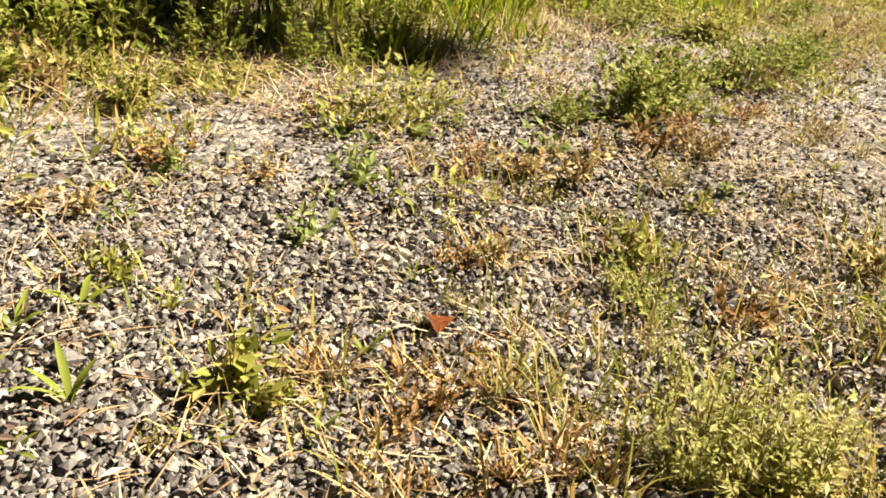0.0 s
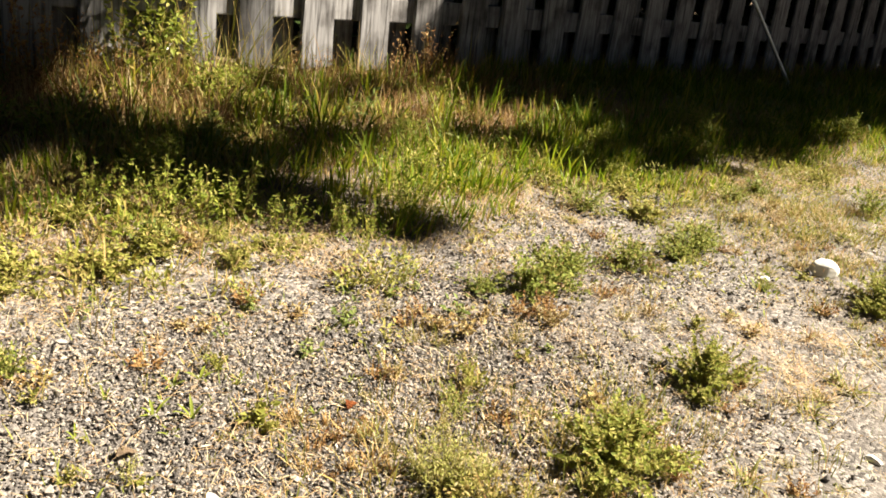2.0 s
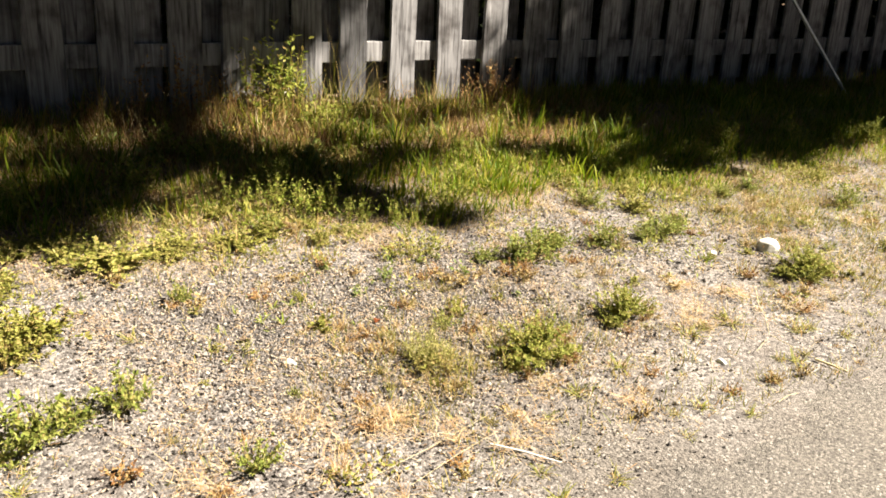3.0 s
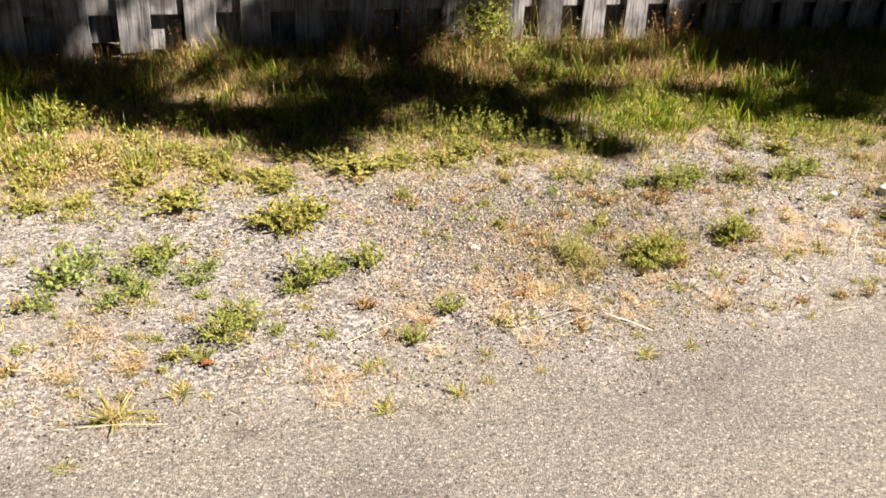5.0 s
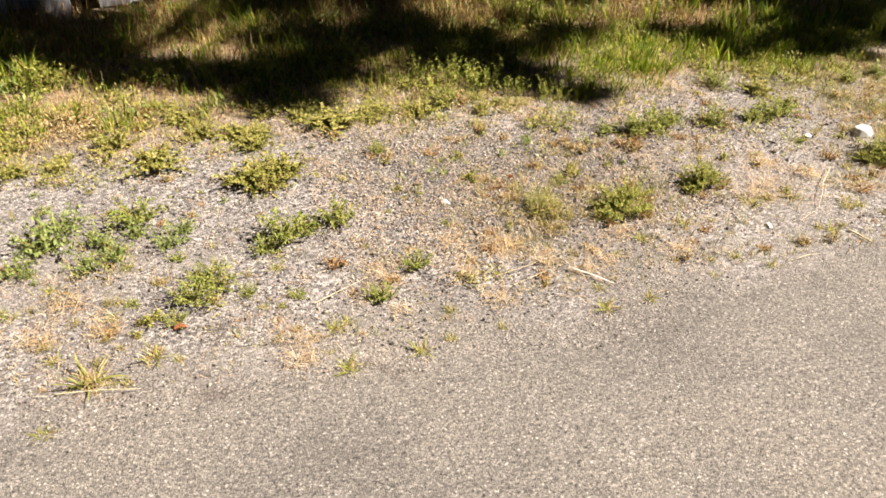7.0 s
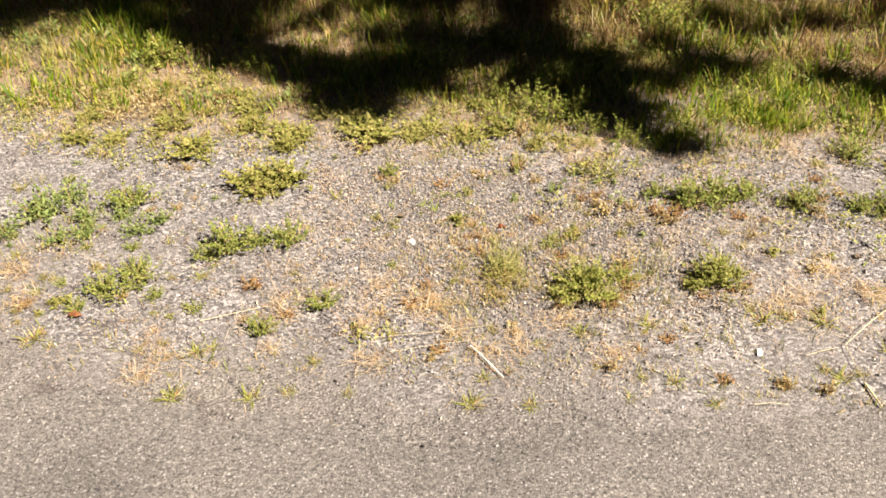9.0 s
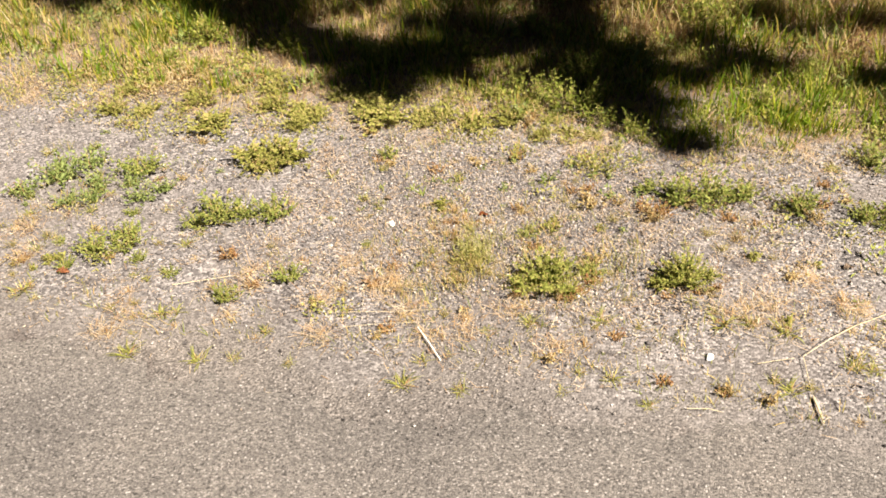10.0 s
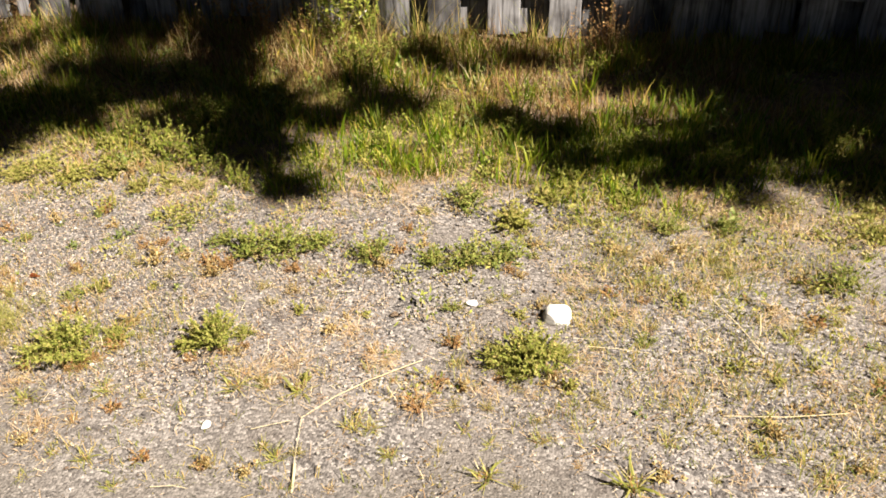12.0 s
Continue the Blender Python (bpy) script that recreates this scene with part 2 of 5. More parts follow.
STRAW = plain("straw", (0.50, 0.42, 0.26), 0.7, 0.2, 90.0)
PALE_WOOD = plain("bleached_wood", (0.70, 0.66, 0.60), 0.75, 0.2, 120.0)
CROWN = island_material("tree_leaf", [(0, (0.03, 0.06, 0.015)), (1, (0.08, 0.12, 0.03))], 0.5, 0.3, 0.05)
BARK = plain("bark", (0.16, 0.12, 0.09), 0.9, 0.1, 22.0, 0.5)
WHITE_STONE = plain("white_stone", (0.62, 0.60, 0.57), 0.75, 0.25, 45.0, 0.12)
PIPE = plain("grey_pipe", (0.46, 0.50, 0.54), 0.4, 0.5, 30.0, 0.2, 0.6)


# ---------------------------------------------------------------- mesh helpers
def tri_mesh(name, verts, tris, material, smooth=False):
    verts, tris = np.asarray(verts, np.float32), np.asarray(tris, np.int32)
    me = bpy.data.meshes.new(name)
    me.vertices.add(len(verts))
    me.vertices.foreach_set("co", verts.ravel())
    me.loops.add(tris.size)
    me.loops.foreach_set("vertex_index", tris.ravel())
    me.polygons.add(len(tris))
    me.polygons.foreach_set("loop_start", np.arange(0, tris.size, 3, dtype=np.int32))
    me.polygons.foreach_set("use_smooth", np.full(len(tris), smooth))
    me.update(calc_edges=True)
    me.materials.append(material)
    return me


def part(name, bm, material, parent=None, label="", smooth=False):
    """One mesh object out of a bmesh, under its thing."""
    me = bpy.data.meshes.new(name)
    bm.to_mesh(me)
    bm.free()
    me.materials.append(material)
    for p in me.polygons:
        p.use_smooth = smooth
    ob = new(name, me)
    ob.parent = parent
    return tagged(ob, label)


def mesh_part(name, me, parent=None, label=""):
    ob = new(name, me)
    ob.parent = parent
    return tagged(ob, label)


def join(*pieces):
    """Several (verts, tris) as one."""
    vs, ts, n = [], [], 0
    for v, t in pieces:
        vs.append(v)
        ts.append(t + n)
        n += len(v)
    return np.concatenate(vs), np.concatenate(ts)


def ribbons(base, turn, lean, bend, length, width, segs=3, twist=0.0):
    """Tapering blades that rise from base, leaning towards turn and bending over."""
    n = len(base)
    s = np.linspace(0, 1, segs + 1)
    ang = lean[:, None] + bend[:, None] * (s[None, :-1] + 0.5 / segs)
    step = (length / segs)[:, None]
    out = np.concatenate([np.zeros((n, 1)), np.cumsum(np.sin(ang) * step, 1)], 1)
    up = np.concatenate([np.zeros((n, 1)), np.cumsum(np.cos(ang) * step, 1)], 1)
    d = np.stack([np.cos(turn), np.sin(turn)], 1)
    mid = np.empty((n, segs + 1, 3))
    mid[:, :, :2] = base[:, None, :2] + out[:, :, None] * d[:, None, :]
    mid[:, :, 2] = base[:, None, 2] + up
    ta = turn + np.pi / 2 + twist
    side = np.stack([np.cos(ta), np.sin(ta), np.zeros(n)], 1)
    w = (0.5 * width)[:, None] * np.array([0.75, *([1.0] * (segs - 1))]) * (1 - 0.55 * s[:-1] ** 2)
    left = mid[:, :-1] + side[:, None] * w[:, :, None]
    right = mid[:, :-1] - side[:, None] * w[:, :, None]
    verts = np.empty((n, 2 * segs + 1, 3))
    verts[:, 0:2 * segs:2], verts[:, 1:2 * segs:2], verts[:, -1] = left, right, mid[:, -1]
    t = []
    for k in range(segs - 1):
        a = 2 * k
        t += [(a, a + 1, a + 3), (a, a + 3, a + 2)]
    t.append((2 * segs - 2, 2 * segs - 1, 2 * segs))
    t = np.array(t)
    tris = (np.arange(n) * (2 * segs + 1))[:, None, None] + t[None]
    return verts.reshape(-1, 3), tris.reshape(-1, 3)


def leaves(base, direction, length, width, fold=0.25):
    """Small pointed leaves, folded along the midrib."""
    n = len(base)
    d = direction / np.linalg.norm(direction, axis=1, keepdims=True)
    side = np.cross(d, np.array([0, 0, 1.0]) + 0.4 * rng.normal(size=(n, 3)))
    side /= np.linalg.norm(side, axis=1, keepdims=True)
    up = np.cross(side, d)
    L, W = length[:, None], width[:, None] * 0.5
    v = np.stack([base, base + d * L * 0.45 + side * W + up * W * fold, base + d * L, base + d * L * 0.45 - side * W + up * W * fold], 1)
    t = np.array([(0, 1, 2), (0, 2, 3)])
    return v.reshape(-1, 3), ((np.arange(n) * 4)[:, None, None] + t[None]).reshape(-1, 3)


def lumpy(x, y):
    """Height of the ground: flat road, slightly uneven verge that rises a little towards the fence."""
    x, y = np.asarray(x, float), np.asarray(y, float)
    v = 0.006 * np.sin(2.1 * x + 1.3 * y) + 0.005 * np.sin(5.3 * x - 3.1 * y + 1) + 0.004 * np.sin(9.7 * x + 7.9 * y + 2) + 0.002 * np.sin(23 * x - 17 * y) + 0.0015 * np.sin(41 * x + 37 * y)
    return v * np.clip((y - 0.8) / 0.5, 0, 1) - 0.004 + 0.015 * np.clip((y - 2.0) / 1.2, 0, 1)


# ---------------------------------------------------------------- ground and road
def build_ground():
    fx, fy = np.arange(-4.5, 7.01, 0.04), np.arange(-1.5, 5.51, 0.04)
    xs = np.concatenate([[-400, -60, -12], fx, [12, 60, 400]])
    ys = np.concatenate([[-400, -60, -12], fy, [12, 60, 400]])
    X, Y = np.meshgrid(xs, ys, indexing="ij")
    Z = lumpy(X, Y)
    nx, ny = X.shape
    i = (np.arange(nx - 1)[:, None] * ny + np.arange(ny - 1)[None]).ravel()
    tris = np.concatenate([np.stack([i, i + ny, i + ny + 1], 1), np.stack([i, i + ny + 1, i + 1], 1)])
    ob = new("ground", tri_mesh("ground", np.stack([X, Y, Z], 2).reshape(-1, 3), tris, GROUND, True))
    tagged(ob, "dusty grey gravel and bare soil verge", "ground", kind="structure")


def road_edge(x):
    return 0.93 + 0.05 * np.sin(1.7 * x + 0.4) + 0.03 * np.sin(4.3 * x + 2) + 0.020 * np.sin(11 * x) + 0.014 * np.sin(27 * x + 1) + 0.010 * np.sin(61 * x + 2 * np.sin(9 * x)) + 0.007 * np.sin(113 * x)


def build_road():
    xs = np.concatenate([[-200, -40, -10], np.arange(-5, 7.01, 0.01), [12, 40, 200]])
    e = road_edge(xs)
    rows = [np.stack([xs, np.full_like(xs, -5.0), np.full_like(xs, 0.004)], 1)]
    for back, z in ((1.2, 0.004), (0.35, 0.002), (0.15, 0.0), (0.05, -0.0015), (0.0, -0.006)):
        rows.append(np.stack([xs, e - back, z + 0.001 * np.sin(13 * xs + 40 * back)], 1))
    V = np.stack(rows, 1)
    nx, ny = V.shape[:2]
    i = (np.arange(nx - 1)[:, None] * ny + np.arange(ny - 1)[None]).ravel()
    tris = np.concatenate([np.stack([i, i + ny, i + ny + 1], 1), np.stack([i, i + ny + 1, i + 1], 1)])
    ob = new("road", tri_mesh("road", V.reshape(-1, 3), tris, ASPHALT, True))
    tagged(ob, "worn pale grey asphalt lane with a ragged edge", "road", kind="structure")


build_ground()
build_road()


def build_chips():
    """Loose grey chips; smaller and denser where the walk begins."""
    octa = np.array([(1, 0, 0), (-1, 0, 0), (0, 1, 0), (0, -1, 0), (0, 0, 1), (0, 0, -1), (0.7, 0.7, 0.3), (-0.7, -0.7, 0.3)])
    ot = np.array([(0, 6, 4), (6, 2, 4), (2, 1, 4), (1, 7, 4), (7, 3, 4), (3, 0, 4), (2, 6, 5), (6, 0, 5), (0, 3, 5), (3, 7, 5), (7, 1, 5), (1, 2, 5)])
    areas = [(rng.normal(-0.70, 0.24, 34000), rng.normal(1.68, 0.19, 34000), 0.0014, 0.0042)]
    for n, x0, x1, y0, y1, lo, hi in ((12000, -1.25, 0.35, 1.3, 2.3, 0.0013, 0.0040), (26000, -2.6, 2.0, 0.80, 2.3, 0.0016, 0.0048), (1500, -2.6, 1.8, 1.12, 2.3, 0.0035, 0.0080), (7000, -2.4, 1.6, 0.80, 1.2, 0.0012, 0.0034)):
        areas.append((rng.uniform(x0, x1, n), rng.uniform(y0, y1, n), lo, hi))
    sets = []
    for x, y, lo, hi in areas:
        n = len(x)
        keep = rng.random(n) < np.clip((2.35 - y) / 0.35, 0.12, 1) * np.clip((y - road_edge(x) + 0.10) / 0.35, 0, 1) ** 1.3
        keep &= np.sin(2.3 * x + 1.1) * np.sin(3.7 * y + 0.6 * x) + 0.6 * np.sin(6.1 * x + 2.2 * y) * np.sin(5.2 * y - 1.3 * x) + rng.normal(0, 0.3, n) > -0.45
        x, y = x[keep], y[keep]
        n = len(x)
        r = lo + (hi - lo) * rng.random(n) ** 2.6
        v = octa[None] * (1 + 0.5 * (rng.random((n, len(octa), 1)) - 0.5)) * (r[:, None] * rng.uniform(0.7, 1.25, (n, 3)))[:, None]
        a, b = rng.uniform(0, 6.28, n), rng.uniform(-0.7, 0.7, n)
        ca, sa, cb, sb = np.cos(a), np.sin(a), np.cos(b), np.sin(b)
        vx, vy, vz = v[:, :, 0], v[:, :, 1] * cb[:, None] - v[:, :, 2] * sb[:, None], v[:, :, 1] * sb[:, None] + v[:, :, 2] * cb[:, None]
        z = np.where(y < road_edge(x), 0.003, lumpy(x, y)) + r * rng.uniform(0.2, 0.9, n)
        v = np.stack([vx * ca[:, None] - vy * sa[:, None] + x[:, None], vx * sa[:, None] + vy * ca[:, None] + y[:, None], vz + z[:, None]], 2)
        sets.append((v.reshape(-1, 3), ((np.arange(n) * len(octa))[:, None, None] + ot[None]).reshape(-1, 3)))
    ob = new("gravel", tri_mesh("gravel", *join(*sets), CHIPS))
    tagged(ob, "loose grey and pale stone chips on the verge", "gravel", kind="stuff")


build_chips()


# ---------------------------------------------------------------- fence
FENCE_Y, PITCH, FIRST = 3.5, 0.2515, -3.77


def board_mesh(seed):
    """A rough-sawn board, 1.75 m long, with uneven edges and a ragged foot."""
    r = random.Random(seed)
    bm = bmesh.new()
    zs = [0, 0.12, 0.3, 0.5, 0.9, 1.75]
    rings = []
    for k, z in enumerate(zs):
        l, q = -0.069 + r.uniform(-0.004, 0.003), 0.069 + r.uniform(-0.003, 0.004)
        dz = r.uniform(-0.015, 0.02) if k == 0 else 0
        y = r.uniform(-0.002, 0.002)
        rings.append([bm.verts.new(p) for p in ((l, y, z), (l + 0.004, y - 0.009, z), (q - 0.004, y - 0.009, z + dz), (q, y, z + dz), (q - 0.002, y + 0.009, z + dz), (l + 0.002, y + 0.009, z))])
    for a, b in zip(rings, rings[1:]):
        for k in range(6):
            bm.faces.new((a[k], a[(k + 1) % 6], b[(k + 1) % 6], b[k]))
    bm.faces.new(rings[0][::-1])
    bm.faces.new(rings[-1])
    me = bpy.data.meshes.new("board")
    bm.to_mesh(me)
    bm.free()
    me.materials.append(WOOD)
    return me


def beam(bm, p, q, w, h):
    """A squared timber from p to q, w thick across y and h high."""
    d = (Vector(q) - Vector(p)).normalized()
    s = Vector((0, 1, 0)) if abs(d.y) < 0.9 else Vector((1, 0, 0))
    u = d.cross(s).normalized()
    rings = [[bm.verts.new(Vector(c) + s * (w / 2 * a) + u * (h / 2 * b)) for a, b in ((-1, -.9), (-.9, -1), (.9, -1), (1, -.9), (1, .9), (.9, 1), (-.9, 1), (-1, .9))] for c in (p, q)]
    for k in range(8):
        bm.faces.new((rings[0][k], rings[0][(k + 1) % 8], rings[1][(k + 1) % 8], rings[1][k]))
    bm.faces.new(rings[0][::-1])
    bm.faces.new(rings[1])


def build_fence():
    fence = tagged(new("picket_fence"), "weathered grey wooden board fence along the grass", "fence")
    fence.matrix_basis = pose(0, FENCE_Y, 0, -4)      # an old fence, leaning back a little
    r = random.Random(3)
    kinds = [board_mesh(k) for k in range(6)]
    left = [-2.05 - PITCH * k for k in range(7, 0, -1)]
    right = [2.0 + PITCH * k for k in range(1, 30)]
    boards = left + [-2.05, -1.79, -1.51, -1.26, -1.01, -0.76, -0.50, -0.285, 0.02, 0.237, 0.487, 0.745, 1.0, 1.25, 1.49, 1.75, 2.0] + right
    for k, x in enumerate(boards):
        b = mesh_part("board", r.choice(kinds), fence)
        b.matrix_basis = pose(x + r.uniform(-0.004, 0.004), r.uniform(-0.003, 0.003), 0.02 + r.uniform(-0.02, 0.04), r.uniform(-0.6, 0.6), r.uniform(-0.9, 0.9), r.uniform(-2, 2))
        b = mesh_part("back_board", r.choice(kinds), fence)
        b.matrix_basis = pose(x + PITCH / 2 + r.uniform(-0.012, 0.012), 0.066 + r.uniform(0, 0.003), 0.06 + r.uniform(-0.02, 0.04), r.uniform(-0.6, 0.6), r.uniform(-0.9, 0.9), r.uniform(-2, 2))
    for z in (0.268, 1.45):
        x = FIRST - 0.2
        while x < FIRST + PITCH * 52:
            bm = bmesh.new()
            beam(bm, (x, 0.033, z + r.uniform(-0.006, 0.006)), (x + 2.50, 0.033, z + r.uniform(-0.006, 0.006)), 0.038, 0.089)
            part("rail", bm, WOOD, fence)
            x += 2.505
    for k in range(6):
        bm = bmesh.new()
        beam(bm, (FIRST + 1.2 + 2.505 * k, 0.13, -0.05), (FIRST + 1.2 + 2.505 * k, 0.13, 1.7), 0.089, 0.089)
        part("post", bm, WOOD, fence)


build_fence()


def build_pole():
    bm = bmesh.new()
    p, q = Vector((3.616, 3.252, 0.0)), Vector((2.634, 3.54, 1.02))
    d = (q - p).normalized()
    u = d.cross(Vector((0, 1, 0))).normalized()
    w = d.cross(u)
    rings = [[bm.verts.new(p + d * s + (u * math.cos(a) + w * math.sin(a)) * 0.011) for a in [math.tau * k / 12 for k in range(12)]] for s in (0.0, (q - p).length)]
    inner = [[bm.verts.new(p + d * s + (u * math.cos(a) + w * math.sin(a)) * 0.009) for a in [math.tau * k / 12 for k in range(12)]] for s in (0.0, (q - p).length)]
    for k in range(12):
        j = (k + 1) % 12
        bm.faces.new((rings[0][k], rings[0][j], rings[1][j], rings[1][k]))
        bm.faces.new((inner[0][j], inner[0][k], inner[1][k], inner[1][j]))
        for e in (0, 1):
            bm.faces.new((rings[e][k], inner[e][k], inner[e][j], rings[e][j]))
    tagged(part("metal_pole", bm, PIPE, smooth=False), "thin grey metal pole leaning on the wooden fence", "pole")


build_pole()


# ---------------------------------------------------------------- trees that shade the grass
def build_tree(foot, top, via, clumps, seed):
    """A trunk, limbs to each clump, and a crown of single leaves; clumps: (x, y, rx, ry, height), x and y where the clump's shade falls."""
    r = np.random.default_rng(seed)
    tree = tagged(new("tree"), "leafy shade tree beside the lane", "tree")
    tree.matrix_basis = pose(*foot, 0)
    f = Vector((*foot, 0))
    bm = bmesh.new()

    def tube(a, b, ra, rb):
        d = (b - a).normalized()
        u = d.orthogonal().normalized()
        w = d.cross(u)
        ring = [[bm.verts.new(c + (u * math.cos(t) + w * math.sin(t)) * q) for t in [math.tau * k / 8 for k in range(8)]] for c, q in ((a, ra), (b, rb))]
        for k in range(8):
            bm.faces.new((ring[0][k], ring[0][(k + 1) % 8], ring[1][(k + 1) % 8], ring[1][k]))

    bend = Vector((0.15, -0.1, top * 0.5))
    tube(Vector((0, 0, -0.1)), bend, 0.2, 0.15)
    tube(bend, Vector((0, 0, top)), 0.15, 0.07)
    part("trunk", bm, BARK, tree, smooth=True)
    vs = []
    for x, y, rx, ry, h in clumps:
        c = Vector((x, y, 0)) + SUN * (h / SUN.z) - f
        bm = bmesh.new()
        start = Vector((0, 0, top - 0.1))
        mid = Vector((*via, 0)) + SUN * ((top + h) / 2 / SUN.z) - f
        tube(start, mid, 0.05, 0.03)
        tube(mid, c, 0.03, 0.01)
        part("limb", bm, BARK, tree, smooth=True)
        tiny = rx < 0.1
        front = y < 3.15 and rx < 0.35 and x < 1.3
        subs = 2 if tiny else int(4 + (75 if front else 115 if x < 1.5 else 165 if x < 3.5 else 110) * rx * ry)
        q = r.uniform(0, 6.283, subs)
        q = np.stack([np.cos(q), np.sin(q), r.normal(0, 0.5, subs)], 1) * np.stack([1.05 * np.sqrt(r.random(subs))] * 2 + [np.ones(subs)], 1) * np.array([rx, ry, 0.06 if tiny else 0.3])
        who = r.integers(0, subs, subs * (24 if tiny else 55 if front else 85))
        n = len(who)
        p = np.array(c) + q[who] + r.normal(size=(n, 3)) * (r.uniform(0.03, 0.08, subs)[who] * (0.5 if tiny else 0.85 if front else 1.3))[:, None] * np.array([1, 1, 0.6])
        d = r.normal(size=(n, 3)) * np.array([1, 1, 0.5])
        vs.append(leaves(p, d, r.uniform(0.07, 0.12, n), r.uniform(0.045, 0.07, n)))
    mesh_part("crown", tri_mesh("crown", *join(*vs), CROWN), tree)


def sprays(spots, height):
    """Small outer sprays of leaves, whose shade falls at spots."""
    return [(x, y, 0.08, 0.06, height) for x, y in spots]


FIRST_TREE_LIMBS = [(-1.02, 3.00, 0.28, 0.18, 5.4), (-0.65, 3.03, 0.20, 0.16, 5.3), (-0.40, 2.88, 0.17, 0.15, 5.2), (-0.37, 2.60, 0.15, 0.14, 5.0), (-0.32, 2.44, 0.11, 0.08, 5.0), (-0.27, 2.32, 0.08, 0.04, 5.0), (-0.04, 2.90, 0.12, 0.04, 5.2), (-0.85, 2.78, 0.18, 0.08, 5.4), (-1.22, 2.76, 0.12, 0.07, 5.5), (-1.55, 2.70, 0.11, 0.07, 5.7), (-1.38, 2.52, 0.10, 0.04, 5.6), (-1.78, 2.92, 0.15, 0.08, 5.8), (-2.15, 3.10, 0.22, 0.12, 6.0), (-1.94, 3.30, 0.15, 0.06, 6.0)]
FIRST_TREE_BOUGHS = [(-2.45, 3.4, 0.25, 0.16, 6.2), (-3.1, 3.45, 0.5, 0.35, 6.4), (-2.5, 3.85, 0.26, 0.24, 6.1), (-1.20, 3.44, 0.22, 0.09, 5.6), (-0.82, 3.52, 0.22, 0.10, 5.5), (-1.28, 3.75, 0.26, 0.2, 5.8), (-0.74, 3.80, 0.28, 0.2, 5.7), (-0.52, 3.80, 0.12, 0.10, 5.6), (-0.7, 4.5, 0.9, 0.5, 5.9), (0.6, 4.7, 0.9, 0.6, 5.4), (-2.6, 4.8, 1, 0.7, 6.4)]
FIRST_TREE_SPRAYS = sprays([(-0.14, 2.24), (-0.95, 2.56), (-1.26, 2.42), (-1.1, 2.6), (-0.70, 2.58), (-1.9, 2.78), (-1.5, 3.2), (0.28, 3.18), (0.46, 3.32), (0.66, 3.30), (0.12, 3.36)], 5.35)
build_tree((5.76, 2.72), 6.5, (-1.0, 4.3), FIRST_TREE_LIMBS + FIRST_TREE_BOUGHS + FIRST_TREE_SPRAYS, 1)
SECOND_TREE_LIMBS = [(0.72, 2.58, 0.10, 0.09, 5.0), (1.02, 2.56, 0.09, 0.06, 5.1), (1.36, 3.05, 0.09, 0.09, 5.2), (1.08, 3.14, 0.10, 0.11, 5.1), (1.22, 2.42, 0.09, 0.05, 5.2), (1.18, 3.34, 0.11, 0.12, 5.2), (1.48, 3.28, 0.24, 0.27, 5.3), (1.49, 2.84, 0.15, 0.15, 5.3), (1.62, 2.46, 0.12, 0.07, 5.3), (1.88, 2.85, 0.28, 0.22, 5.4), (2.2, 3.1, 0.5, 0.4, 5.6), (1.12, 3.64, 0.17, 0.2, 5.1), (1.6, 3.7, 0.4, 0.27, 5.3), (2.3, 3.75, 0.5, 0.3, 5.6)]
SECOND_TREE_BOUGHS = [(2.0, 2.60, 0.25, 0.12, 5.4), (2.6, 2.70, 0.4, 0.2, 5.5), (2.9, 3.85, 0.5, 0.3, 5.7), (3.7, 3.95, 0.55, 0.35, 5.9), (4.6, 4.05, 0.6, 0.35, 6.0), (2.6, 3.25, 0.45, 0.35, 5.6), (3.1, 3.2, 0.7, 0.6, 5.8), (3.3, 2.72, 0.5, 0.25, 5.7), (4.2, 2.85, 0.65, 0.35, 5.9), (4.3, 3.4, 0.8, 0.7, 6), (5.2, 2.95, 0.7, 0.45, 6.1), (5.4, 3.5, 0.8, 0.8, 6.2), (6.3, 3.5, 0.8, 0.7, 6.3), (1.9, 4.4, 0.9, 0.6, 5.6), (3.7, 4.5, 1, 0.6, 6.1), (5.6, 4.6, 1.1, 0.6, 6.4), (7.6, 4.2, 1, 0.9, 6.5)]
SECOND_TREE_SPRAYS = sprays([(0.64, 2.7), (1.1, 2.36), (1.32, 2.34), (1.08, 2.7), (1.26, 2.92), (0.94, 3.4), (1.7, 2.36), (1.9, 2.5), (0.88, 3.08), (1.28, 2.6), (0.8, 2.42)], 5.0)
build_tree((5.67, 1.70), 5.0, (2.2, 3.3), SECOND_TREE_LIMBS + SECOND_TREE_BOUGHS + SECOND_TREE_SPRAYS, 2)


